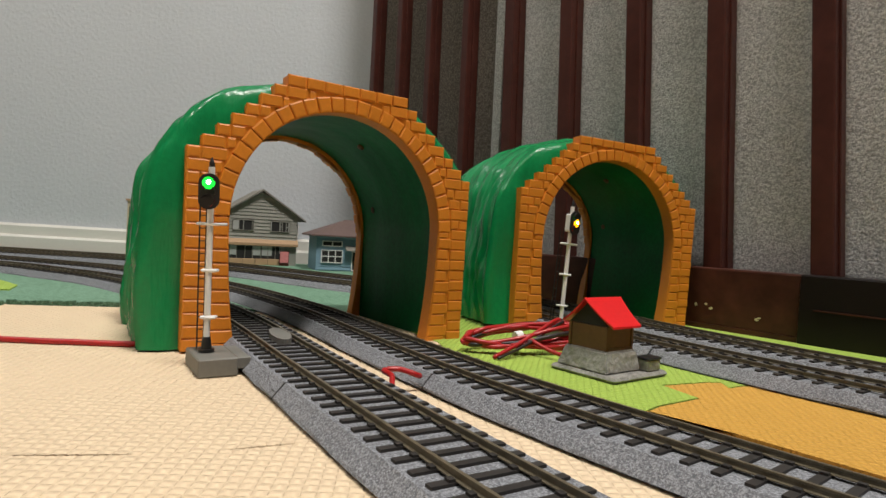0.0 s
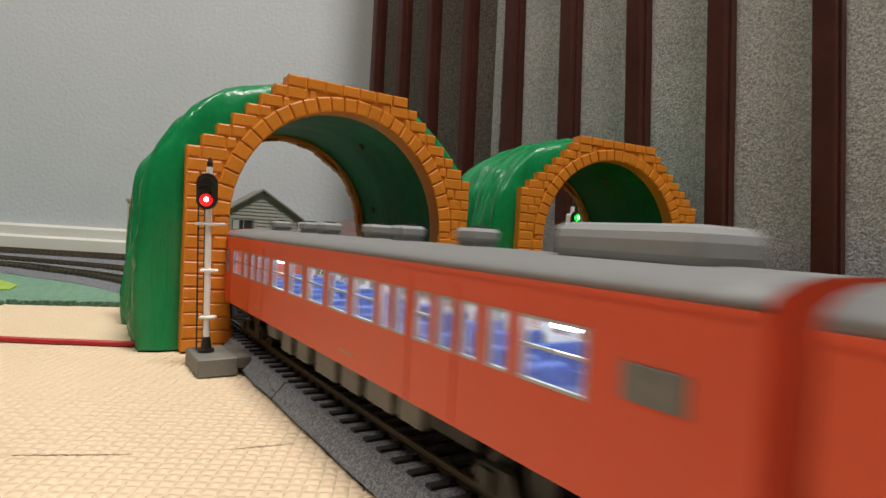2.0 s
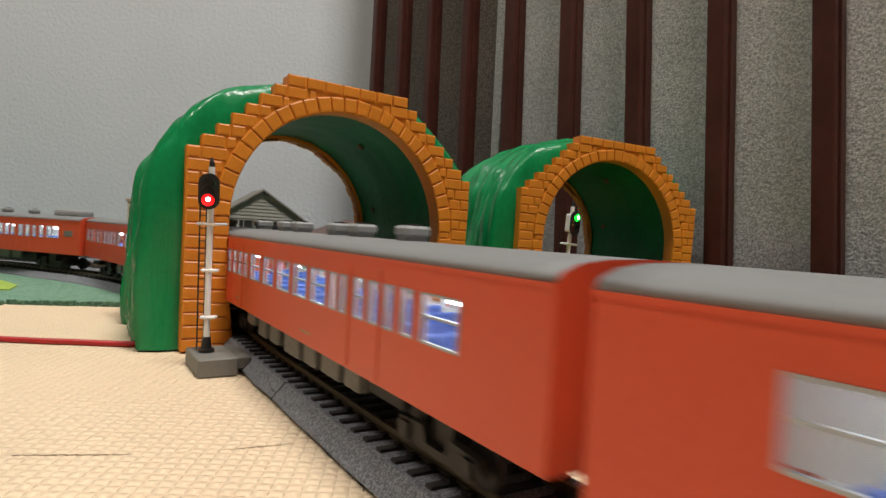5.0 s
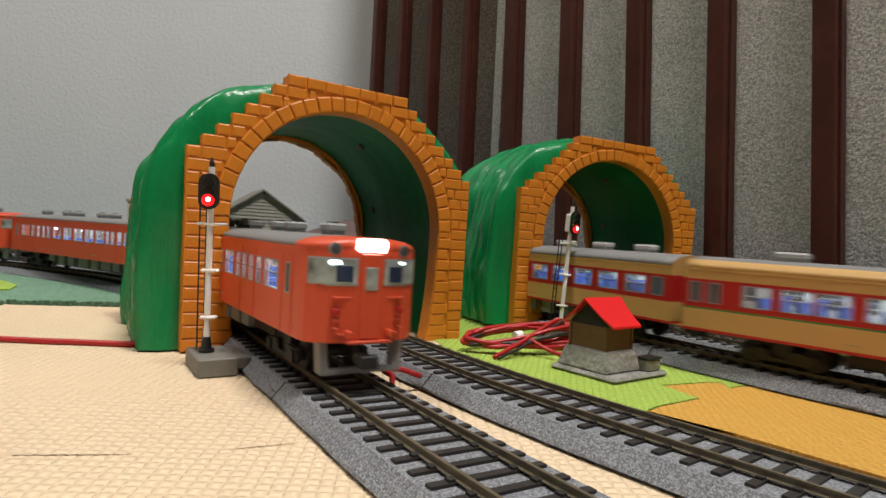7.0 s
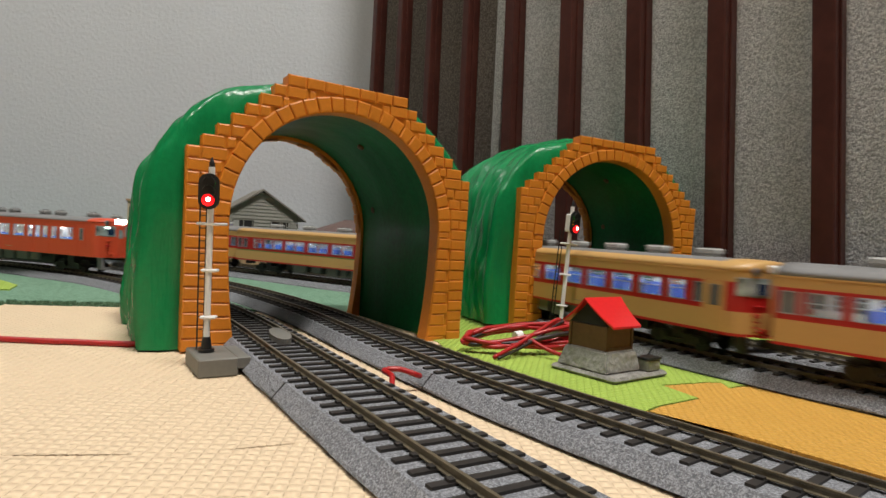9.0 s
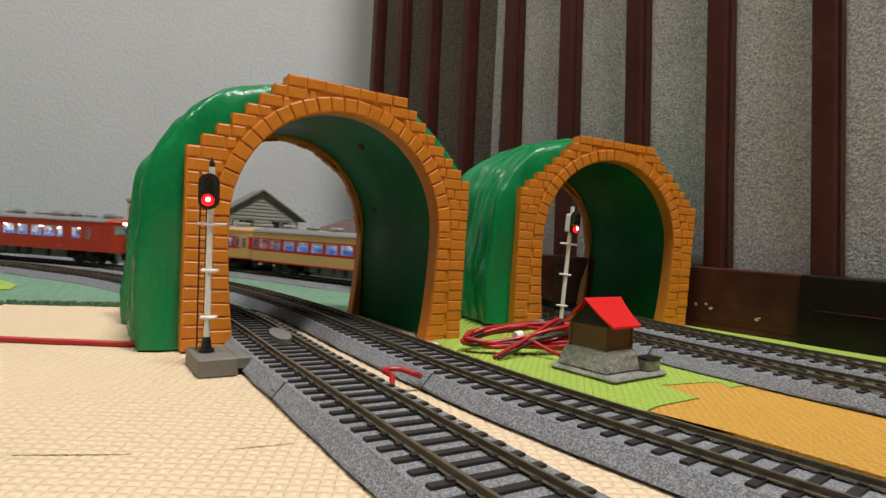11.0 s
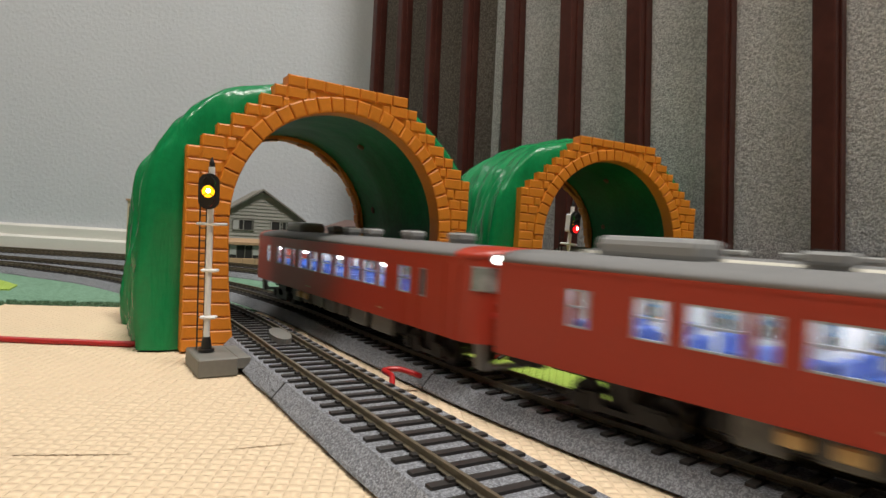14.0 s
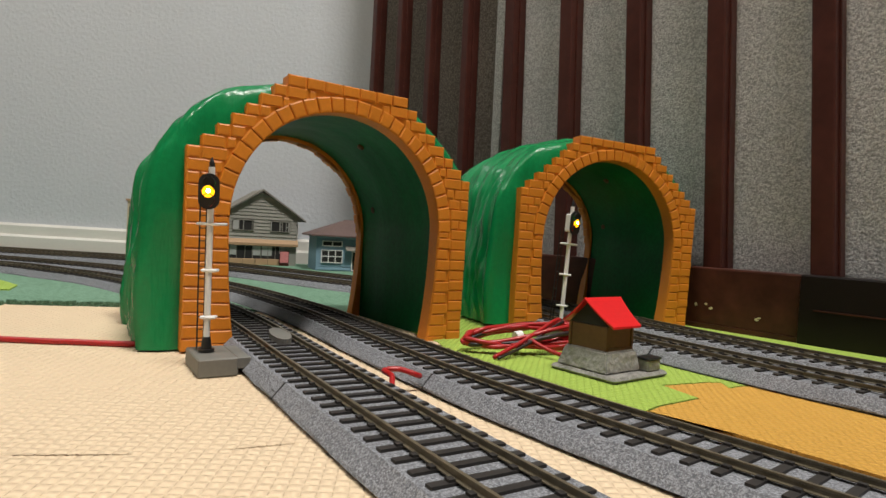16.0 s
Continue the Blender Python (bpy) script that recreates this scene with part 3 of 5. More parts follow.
def tunnel(m, label):
    e = thing("toy_tunnel", label, "toy tunnel", "toy tunnels", m=m)
    L, n, rows = 0.110, 161, 84
    bm = bmesh.new()
    rings = []
    for j in range(rows):
        v = j / (rows - 1)
        y = 0.0105 + (L - 0.017) * v
        ring = []
        for i, (u, z) in enumerate(hull_profile(v, n)):
            edge = min(1.0, 6 * v, 6 * (1 - v))
            p = Vector((u, y, z))
            out = Vector((u, 0, max(z, 0.001) * 0.8)).normalized()
            side = min(1.0, abs(u) / 0.07)
            f = noise.noise(Vector((u * 9, y * 45, z * 14)) * 1.5) * 0.0058 + noise.noise(Vector((u * 28, y * 110, z * 34)) * 1.5) * 0.0022
            # folds that run down the flanks like poured wax
            drip = noise.noise(Vector((y * 260 + 2.2 * noise.noise(Vector((z * 40, u * 30, 3.0))), z * 16, u * 10)))
            f += 0.0024 * side * drip + 0.0009 * side * noise.noise(Vector((y * 620, z * 46, u * 20)))
            p += out * f * (0.25 + 0.75 * edge) * (0.45 if u > 0.02 else 1.0)
            p.z = max(0.0, p.z if 0 < i < n - 1 else 0.0)
            ring.append(bm.verts.new(p))
        rings.append(ring)
    inner = []
    ri = ARCH_R + 0.0025
    deep = 48
    for j in range(deep):
        y = 0.0065 + (L - 0.013) * j / (deep - 1)
        pts = [(ri, 0.0)] + [(ri * math.cos(a), ARCH_Z + ri * math.sin(a)) for a in np.linspace(0, math.pi, n - 2)] + [(-ri, 0.0)]
        ring = []
        for u, z in pts:
            f = 1.0 - 0.020 * (0.5 + noise.noise(Vector((y * 32, z * 14, u * 14)))) - 0.004 * noise.noise(Vector((y * 90, z * 30, u * 30)))
            ring.append(bm.verts.new((u * min(1.0, f), y, z if z <= ARCH_Z else ARCH_Z + (z - ARCH_Z) * min(1.0, f))))
        inner.append(ring)
    # inner faces take the green with the tunnel's shade in its colour
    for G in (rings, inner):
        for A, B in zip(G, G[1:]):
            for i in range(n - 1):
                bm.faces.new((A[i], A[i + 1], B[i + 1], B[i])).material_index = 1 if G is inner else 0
    # the front rounds off at its rim and is uneven like the rest
    lip = [rings[0]]
    for k in range(1, 12):
        share = k / 12
        row = []
        for a, b in zip(rings[0], inner[0]):
            p = a.co.lerp(b.co, share)
            p.y = 0.0065 + 0.0040 * (1 - share) ** 6 + 0.0034 * math.sin(math.pi * share) * noise.noise(Vector((p.x * 70, 7.0, p.z * 15)))
            row.append(bm.verts.new(p))
        lip.append(row)
    lip.append(inner[0])
    for A, B in list(zip(lip, lip[1:])) + [(rings[-1], inner[-1])]:
        for i in range(n - 1):
            bm.faces.new((A[i], A[i + 1], B[i + 1], B[i]))
    part("hull", bm, [M["green"], M["green_shaded"]], e, "glossy green moulded hill shell", smooth=True)
    portal(e, 0.0, 0.0100)
    portal(e, L, -0.0085, every=False)
    for u, z, y in ((0.030, 0.113, 0.050), (0.0585, 0.078, 0.085), (-0.03, 0.113, 0.085)):
        bm = bmesh.new()
        c = Vector((u, y, z))
        d = Vector((-u, 0, ARCH_Z - z)).normalized()
        rod(bm, c + d * -0.003, c + d * 0.001, 0.0021, 14)
        rod(bm, c + d * 0.001, c + d * 0.0013, 0.0013, 12)
        part("screw_boss", bm, M["brown_wall"], e, "small brown screw boss")
    return e


def placed(x, y, turn, lean, tilt):
    c, s = math.cos(turn), math.sin(turn)
    m = Matrix(((c, -s, c * tilt - s * lean, x), (s, c, s * tilt + c * lean, y), (-tilt, -lean, 1, 0.0), (0, 0, 0, 1)))
    q = m.to_3x3()
    a = q.col[2].normalized()
    b = a.cross(q.col[0]).normalized()
    return Matrix.Translation((x, y, 0)) @ Matrix((b.cross(a), b, a)).transposed().to_4x4()


tunnel_a = tunnel(placed(-0.0508, 0.3131, 0.58, 0.032, 0.013), "green plastic toy tunnel with orange brick portals over two tracks")
tunnel_b = copy_thing(tunnel_a, placed(0.1197, 0.4367, 0.413, 0.010, 0.025))
tagged(tunnel_b, "green plastic toy tunnel with orange portals beside the kiosk")

# ---- partition panel ----
PB, PD = Vector((0.283, 0.39, 0)), Vector((-0.6355, 0.772, 0))
PN = Vector((-0.772, -0.6355, 0))
panel_m = Matrix(((PD.x, PN.x, 0, PB.x), (PD.y, PN.y, 0, PB.y), (0, 0, 1, 0), (0, 0, 0, 1)))


def slanted(bm, s0, s1, y0, y1, z0, z1, slope, bevel):
    """Upright bar that leans along the panel by slope."""
    start = set(bm.verts)
    box(bm, s0, s1, y0, y1, z0, z1, bevel=bevel, seg=2)
    for v in bm.verts:
        if v not in start:
            v.co.x += slope * v.co.z


def panel(name, s0, s1, felt, strips, label, yoff=0.0, wide=0.0150):
    e = thing(name, label, "partition panel", m=panel_m)
    bm = bmesh.new()
    box(bm, s0, s1, -0.040 + yoff, -0.012 + yoff, 0.0, 1.30)
    part("felt_board", bm, felt, e, "nubbly felt board")
    for s, slope in strips:
        bm = bmesh.new()
        slanted(bm, s, s + wide, -0.012 + yoff, 0.004 + yoff, 0.012, 1.30, slope, 0.0012)
        # a shallow bead along the edge that faces the room
        slanted(bm, s - 0.0016, s + 0.0004, -0.012 + yoff, -0.003 + yoff, 0.012, 1.30, slope, 0.0005)
        part("wood_strip", bm, M["mahogany"], e)
    return e


panel("partition_panel", -0.62, 0.372, M["felt_grey"], [(0.3330, 0.036), (0.2540, 0.043), (0.1755, 0.054), (0.1015, 0.052), (0.0245, 0.058)] + [(-0.0530 - 0.0775 * k, 0.058) for k in range(7)],
      "grey felt partition panel with dark red wood strips")
panel("partition_panel", 0.379, 0.648, M["felt_brown"], [(0.4085, 0.024), (0.4785, 0.024), (0.5440, 0.018), (0.6080, 0.012)], "dark brown felt partition panel with wood strips", yoff=0.002, wide=0.0112)
e = thing("edge_trim", "pale grey upright edge trim between the felt panels", "edge trim", m=panel_m)
bm = bmesh.new()
slanted(bm, 0.3635, 0.3765, -0.040, -0.006, 0.0, 1.30, 0.016, 0.001)
part("trim_strip", bm, M["felt_grey"], e)
e = thing("bottom_rail", "worn dark brown wooden bottom rail of the partition", "wooden rail", m=panel_m)
bm = bmesh.new()
box(bm, 0.044, 0.648, -0.011, 0.012, 0.0, 0.047, bevel=0.0012, seg=2)
box(bm, 0.044, 0.648, 0.0125, 0.0135, 0.0, 0.004)
part("rail_board", bm, M["dark_wood"], e)
for s, z, r in ((0.118, 0.018, 0.0016), (0.110, 0.019, 0.0012), (0.106, 0.016, 0.0014), (0.072, 0.012, 0.0018), (0.0705, 0.0135, 0.0012)):
    bm = bmesh.new()
    prism(bm, [(s + r * math.cos(a) * random.uniform(0.5, 1.3), z + r * math.sin(a) * random.uniform(0.4, 0.9)) for a in np.linspace(0, 2 * math.pi, 9)[:-1]], 0.0118, 0.0123, axis="y")
    part("paint_chip", bm, M["beige"], e, "chipped pale paint spot")
e = thing("wooden_plinth", "black stained wooden plinth with a groove", "plinth", m=panel_m)
bm = bmesh.new()
box(bm, -0.62, 0.0435, -0.011, 0.016, 0.0, 0.0475, bevel=0.0012, seg=2)
part("plinth_board", bm, M["black_wood"], e)
bm = bmesh.new()
box(bm, -0.62, 0.034, 0.0158, 0.0172, 0.0235, 0.0245)
part("groove_strip", bm, M["dark_wood"], e)


# ---- signals ----
LAMPS = []


def signal(m, label, base, base_turn=0.0, pale_case=False):
    e = thing("railway_signal", label, "railway signal", "railway signals", m=m)
    if base:
        bm = bmesh.new()
        box(bm, -0.0085, 0.0065, -0.014, 0.014, 0, 0.0072, bevel=0.0005)
        box(bm, 0.0064, 0.0118, -0.0120, 0.013, 0.0022, 0.0070, bevel=0.0005)
        bmesh.ops.rotate(bm, cent=(0, 0, 0), matrix=Matrix.Rotation(base_turn, 3, "Z"), verts=bm.verts)
        bmesh.ops.translate(bm, verts=bm.verts, vec=(0.003, 0.0003, 0))
        part("base", bm, M["grey_plastic"], e, "grey plastic base box")
    z0 = 0.0075 if base else 0.0
    bm = bmesh.new()
    rod(bm, (0, 0, z0), (0, 0, z0 + 0.0012), 0.0032, 16)
    rod(bm, (0, 0, z0 + 0.0012), (0, 0, z0 + 0.006), 0.0021, 14, 0.0016)
    part("foot", bm, M["black_plastic"], e, "black mast foot")
    bm = bmesh.new()
    rod(bm, (0, 0, z0 + 0.004), (0, 0, z0 + 0.0745), 0.00125, 14)
    part("mast", bm, M["white_plastic"], e)
    bm = bmesh.new()
    rod(bm, (0, 0, z0 + 0.0745), (0, 0, z0 + 0.0763), 0.0011, 12)
    rod(bm, (0, 0, z0 + 0.0763), (0, 0, z0 + 0.0784), 0.0010, 12, 0.0002)
    part("finial", bm, M["black_plastic"], e, "pointed black finial")
    for z, w in ((0.0132, 0.0034), (0.0322, 0.0036), (0.0510, 0.0064)):
        bm = bmesh.new()
        box(bm, -w * 0.8, w, -0.0016, 0.0030, z0 + z, z0 + z + 0.0012, bevel=0.0004)
        part("step_bracket", bm, M["white_plastic"], e)
    bm = bmesh.new()
    for y in (0.0015,):
        for x in (-0.0050, -0.0024):
            rod(bm, (x, 0.0045, z0), (x, 0.0032, z0 + 0.060), 0.00036, 6)
        for i in range(11):
            z = z0 + 0.003 + i * 0.0052
            rod(bm, (-0.0050, 0.0044, z), (-0.0024, 0.0044, z), 0.00022, 6)
    part("ladder", bm, M["black_plastic"], e, "thin black wire ladder")
    # head: oval shield, case and three lamps
    zc = z0 + 0.0645
    bm = bmesh.new()
    oval = [(0.0041 * math.cos(a), zc + (0.0034 if math.sin(a) > 0 else -0.0034) + 0.0038 * math.sin(a)) for a in np.linspace(0, 2 * math.pi, 33)[:-1]]
    prism(bm, oval, -0.0036, -0.0028, axis="y")
    part("head", bm, M["black_plastic"], e, "black oval signal head")
    bm = bmesh.new()
    box(bm, -0.0027, 0.0027, -0.0027, -0.0014 if not pale_case else 0.0026, zc - 0.0054, zc + 0.0054, bevel=0.0006)
    part("lamp_case", bm, M["white_plastic" if pale_case else "black_plastic"], e)
    lamps = {}
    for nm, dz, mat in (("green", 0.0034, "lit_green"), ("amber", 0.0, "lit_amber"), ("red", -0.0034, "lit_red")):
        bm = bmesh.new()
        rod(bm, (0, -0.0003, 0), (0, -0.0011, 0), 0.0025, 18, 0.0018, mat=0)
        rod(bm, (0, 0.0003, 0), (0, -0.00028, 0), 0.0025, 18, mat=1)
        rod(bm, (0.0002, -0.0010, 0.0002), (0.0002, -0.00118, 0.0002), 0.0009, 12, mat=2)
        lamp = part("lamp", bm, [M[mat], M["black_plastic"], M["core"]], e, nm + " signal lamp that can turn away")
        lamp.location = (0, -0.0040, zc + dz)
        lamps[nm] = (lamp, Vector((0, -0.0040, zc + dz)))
        bm = bmesh.new()
        hood = [(0.0026 * math.cos(a), zc + dz + 0.0026 * math.sin(a)) for a in np.linspace(0.25, math.pi - 0.25, 9)]
        hood += [(0.0023 * math.cos(a), zc + dz + 0.0023 * math.sin(a)) for a in np.linspace(math.pi - 0.25, 0.25, 9)]
        prism(bm, hood, -0.0052, -0.0035, axis="y")
        part("hood", bm, M["black_plastic"], e)
    LAMPS.append(lamps)
    return e


SIG_A = pose(-0.0934, 0.2462, 0.0, 0, -0.9, 6)
SIG_B = pose(0.0735, 0.3700, 0.0, 0, 3.6, 36)
signal_a = signal(SIG_A, "white model signal on grey base by the tunnel", True, radians(26))
signal_b = signal(SIG_B, "leaning white model signal behind the kiosk", True, radians(-10), pale_case=True)


# ---- kiosk ----
def kiosk(m):
    e = thing("model_kiosk", "small brown kiosk with red gable roof on stone base", "model building", m=m)
    bm = bmesh.new()
    box(bm, -0.021, 0.021, -0.019, 0.019, 0.0004, 0.003, bevel=0.0012)
    part("base_plate", bm, M["stone"], e)
    bm = bmesh.new()
    A = [bm.verts.new((x, y, 0.003)) for x, y in ((-0.0195, -0.0130), (0.0075, -0.0130), (0.0080, 0.0165), (-0.0195, 0.0165))]
    B = [bm.verts.new((x, y, 0.0122)) for x, y in ((-0.0165, -0.0105), (0.0062, -0.0105), (0.0065, 0.0145), (-0.0160, 0.0145))]
    bm.faces.new(A[::-1])
    bm.faces.new(B)
    for i in range(4):
        bm.faces.new((A[i], A[(i + 1) % 4], B[(i + 1) % 4], B[i]))
    bmesh.ops.bevel(bm, geom=bm.edges[:], offset=0.0008, segments=2, affect="EDGES")
    part("stone_base", bm, M["stone"], e, "rough moulded stone base")
    bm = bmesh.new()
    box(bm, 0.0052, 0.0155, -0.0165, -0.0098, 0.003, 0.0082, bevel=0.0006)
    bmesh.ops.translate(bm, verts=bm.verts, vec=(0.0015, -0.0005, 0))
    part("offering_box", bm, M["stone"], e)
    bm = bmesh.new()
    box(bm, 0.0062, 0.0175, -0.0175, -0.0098, 0.0082, 0.0092, bevel=0.0003)
    part("box_lid", bm, M["black_plastic"], e)
    x0, x1, y0, y1 = -0.0155, 0.0048, -0.0092, 0.0130
    bm = bmesh.new()
    box(bm, x0 + 0.0006, x1 - 0.0006, y0 + 0.0006, y1 - 0.0006, 0.0122, 0.0225)
    part("wall", bm, M["brown_wall"], e, "brown boarded wall")
    for x in (x0, x1 - 0.0014):
        for y in (y0, y1 - 0.0014):
            bm = bmesh.new()
            box(bm, x, x + 0.0014, y, y + 0.0014, 0.0122, 0.0228)
            part("corner_post", bm, M["brown_wall"], e)
    bm = bmesh.new()
    box(bm, x0, x1, y0, y0 + 0.001, 0.0122, 0.0134)
    box(bm, x0, x1, y0, y0 + 0.001, 0.0216, 0.0228)
    part("sill_board", bm, M["brown_wall"], e)
    # gable end shows on the -x side, roof slopes face -y and +y
    ym, ridge, eave = (y0 + y1) / 2, 0.0345, 0.0233
    # near-black panels stand for the shade inside the open gable
    bm = bmesh.new()
    prism(bm, [(y0, 0.0228), (y1, 0.0228), (ym, ridge - 0.0014)], x0 + 0.0005, x0 + 0.0012, axis="x")
    prism(bm, [(y0, 0.0228), (y1, 0.0228), (ym, ridge - 0.0014)], x1 - 0.0012, x1 - 0.0005, axis="x")
    part("gable", bm, M["dark_room"], e, "black filling for the shade in the open gable")
    bm = bmesh.new()
    prof = []
    for k in range(7):
        t = k / 6
        prof.append((ym - (ym - y0 + 0.0036) * t, ridge - (ridge - eave) * (1.25 * t - 0.25 * t * t)))
    prof2 = [(2 * ym - y, z) for y, z in prof[1:]]
    top = prof[::-1] + prof2
    prism(bm, top + [(y, z - 0.0010) for y, z in top[::-1]], x0 - 0.0022, x1 + 0.0024, axis="x")
    xc = (x0 + x1) / 2
    for v in bm.verts:
        v.co.x = xc + (v.co.x - xc) * (1.12 - 0.26 * (ridge - v.co.z) / (ridge - eave))
    part("roof", bm, M["red_roof"], e, "bright red curved gable roof")
    return e


kiosk(pose(0.0808, 0.2848, 0.0, 0, 0, 38) @ Matrix.Diagonal((0.97, 0.97, 1.03, 1.0)))


# ---- wires ----
def wire(name, pts, mat, r, label, per=10):
    bm = bmesh.new()
    sweep(bm, [tuple(p) for p in catmull(pts, False, per)], round_profile(r, 8))
    return tagged(part(name, bm, mat, smooth=True), label, "wire")


wire("red_wire", [(-0.60, 0.262, 0.0014), (-0.40, 0.266, 0.0014), (-0.1985, 0.2758, 0.0014), (-0.169, 0.2782, 0.0014), (-0.141, 0.2815, 0.0014), (-0.125, 0.292, 0.0014), (-0.10, 0.33, 0.003)], M["red_wire"], 0.0014, "red wire running over the cream mat into the tunnel")
wire("red_wire", [(-0.0155, 0.2160, 0.004), (-0.0160, 0.2225, 0.0072), (-0.0195, 0.2290, 0.0078), (-0.0140, 0.2315, 0.0080), (-0.0085, 0.2300, 0.0070), (-0.006, 0.233, 0.0055)], M["red_wire"], 0.0011, "short bent red feeder wire between the tracks")
random.seed(21)


def coil(k):
    pts = []
    for i in range(15):
        a = 2 * math.pi * i / 14 * 1.0
        pts.append((0.052 + 0.038 * math.cos(a) + random.uniform(-0.002, 0.002), 0.327 + 0.009 * math.sin(a) + 0.010 * math.cos(a) + random.uniform(-0.003, 0.003),
                    0.004 + 0.0060 * (1 + math.sin(a + 0.3 * k)) * (0.6 + 0.12 * k) + random.uniform(0, 0.0015)))
    return pts


e = thing("wire_bundle", "coiled bundle of red and black wires with white tie", "wire bundle")
for k in range(6):
    bm = bmesh.new()
    sweep(bm, [tuple(p) for p in catmull(coil(k), False, 6)], round_profile(0.0012, 8))
    part("wire_loop", bm, M["black_wire"] if k == 4 else M["red_wire"], e, smooth=True)
for pts, mat in (([(0.028, 0.298, 0.0016), (0.043, 0.312, 0.0075), (0.061, 0.328, 0.0165), (0.066, 0.334, 0.0175)], "red_wire"),
                 ([(0.030, 0.296, 0.0016), (0.045, 0.311, 0.0062), (0.063, 0.327, 0.0150), (0.068, 0.333, 0.0165)], "black_wire"),
                 ([(0.045, 0.318, 0.010), (0.056, 0.309, 0.005), (0.066, 0.300, 0.003)], "red_wire"),
                 ([(0.058, 0.318, 0.004), (0.070, 0.325, 0.0035), (0.076, 0.345, 0.004), (0.0735, 0.368, 0.003)], "red_wire")):
    bm = bmesh.new()
    sweep(bm, [tuple(p) for p in catmull(pts, False, 6)], round_profile(0.0011 if mat == "red_wire" else 0.0008, 8))
    part("wire_end", bm, M[mat], e, smooth=True)
bm = bmesh.new()
rod(bm, (0.041, 0.3215, 0.0075), (0.0445, 0.3230, 0.0082), 0.0038, 12)
part("tie", bm, M["white_plastic"], e, "white cable tie")


# ---- houses ----
def pane_set(e, x0, x1, z0, z1, y, cols, mat_frame="white_plastic", rail=False):
    w = new("window")
    w.parent = e
    bm = bmesh.new()
    box(bm, x0, x1, y - 0.0004, y + 0.003, z0, z1)
    part("pane", bm, M["dark_room"], w)
    bm = bmesh.new()
    t = 0.0006
    for i in range(cols + 1):
        x = x0 + (x1 - x0) * i / cols
        box(bm, x - t, x + t, y - 0.0014, y - 0.0004, z0, z1)
    for z in (z0, z1) + (((z0 + z1) / 2,) if rail else ()):
        box(bm, x0 - t, x1 + t, y - 0.0016, y - 0.0006, z - t, z + t)
    part("frame", bm, M[mat_frame], w)


def house_one(m):
    W, D, eave, ridge = 0.106, 0.085, 0.0735, 0.108
    e = thing("model_house", "grey clapboard two-storey model house with shop front", "model house", "model houses", m=m)
    bm = bmesh.new()
    prism(bm, [(0, 0), (W, 0), (W, eave), (W / 2, ridge - 0.002), (0, eave)], 0, D, axis="y")
    part("wall", bm, M["clap_grey"], e)
    for i in range(13):
        z = 0.037 + i * 0.005
        if z > eave:
            k = (z - eave) / (ridge - eave) * W / 2
        else:
            k = 0
        if W - 2 * k < 0.012:
            continue
        bm = bmesh.new()
        prism(bm, [(0, z), (-0.0012, z), (0, z + 0.0048)], k + 0.001, W - k - 0.001, axis="x")
        part("clapboard", bm, M["clap_grey"], e)
    for sd in (-1, 1):
        bm = bmesh.new()
        x_e = W / 2 + sd * (W / 2 + 0.011)
        z_e = eave - 0.0072
        prism(bm, [(W / 2, ridge), (x_e, z_e), (x_e, z_e + 0.0022), (W / 2, ridge + 0.003)], -0.007, D + 0.006, axis="y")
        part("roof", bm, M["house_roof"], e)
    def opening(x0, x1, z0, z1, bars, leaves):
        """Dark window with thin frame; bars: mullions at shares of the width; leaves: pale sashes and panes coloured as
        lit (from, to, lower, upper).
        """
        w = new("window")
        w.parent = e
        bm = bmesh.new()
        box(bm, x0, x1, -0.0014, 0.003, z0, z1)
        part("pane", bm, M["dark_room"], w)
        bm = bmesh.new()
        t = 0.00045
        for q in (0.0, 1.0) + tuple(bars):
            x = x0 + (x1 - x0) * q
            box(bm, x - t, x + t, -0.0022, -0.0014, z0, z1)
        for z in (z0, z1):
            box(bm, x0 - t, x1 + t, -0.0024, -0.0016, z - t, z + t)
        part("frame", bm, M["house_roof"], w)
        for a, b, lo, hi in leaves:
            bm = bmesh.new()
            box(bm, x0 + (x1 - x0) * a, x0 + (x1 - x0) * b, -0.0020, -0.0015, z0 + (z1 - z0) * lo, z0 + (z1 - z0) * hi)
            part("sash", bm, M["unit_pale"], w, "pale window sash, broad ones coloured as lit panes")
    opening(0.013, 0.042, 0.050, 0.0645, (0.30, 0.50, 0.93), ((0.02, 0.28, 0.05, 0.95), (0.49, 0.53, 0, 1)))
    opening(0.066, 0.094, 0.050, 0.0645, (0.5, 0.62, 0.82, 0.93), ((0.0, 0.06, 0, 1), (0.47, 0.53, 0, 1), (0.60, 0.64, 0, 1), (0.80, 0.84, 0, 1), (0.93, 0.98, 0, 1), (0.47, 0.65, 0.45, 0.52), (0.80, 0.98, 0.45, 0.52)))
    bm = bmesh.new()
    prism(bm, [(0, 0.039), (-0.006, 0.032), (-0.006, 0.0285), (0, 0.0285)], -0.001, W + 0.001, axis="x")
    part("awning", bm, M["tan"], e, "tan shop awning")
    # the broad pale leaves are coloured as lit panes
    opening(0.010, 0.082, 0.008, 0.0280, (0.14, 0.30, 0.45, 0.61, 0.75, 0.90), ((0.01, 0.13, 0.30, 0.98), (0.44, 0.60, 0.30, 0.98), (0.63, 0.83, 0.30, 0.98), (0.98, 1.09, 0.45, 0.98)))
    for x0 in (0.010, 0.028, 0.046, 0.064):
        bm = bmesh.new()
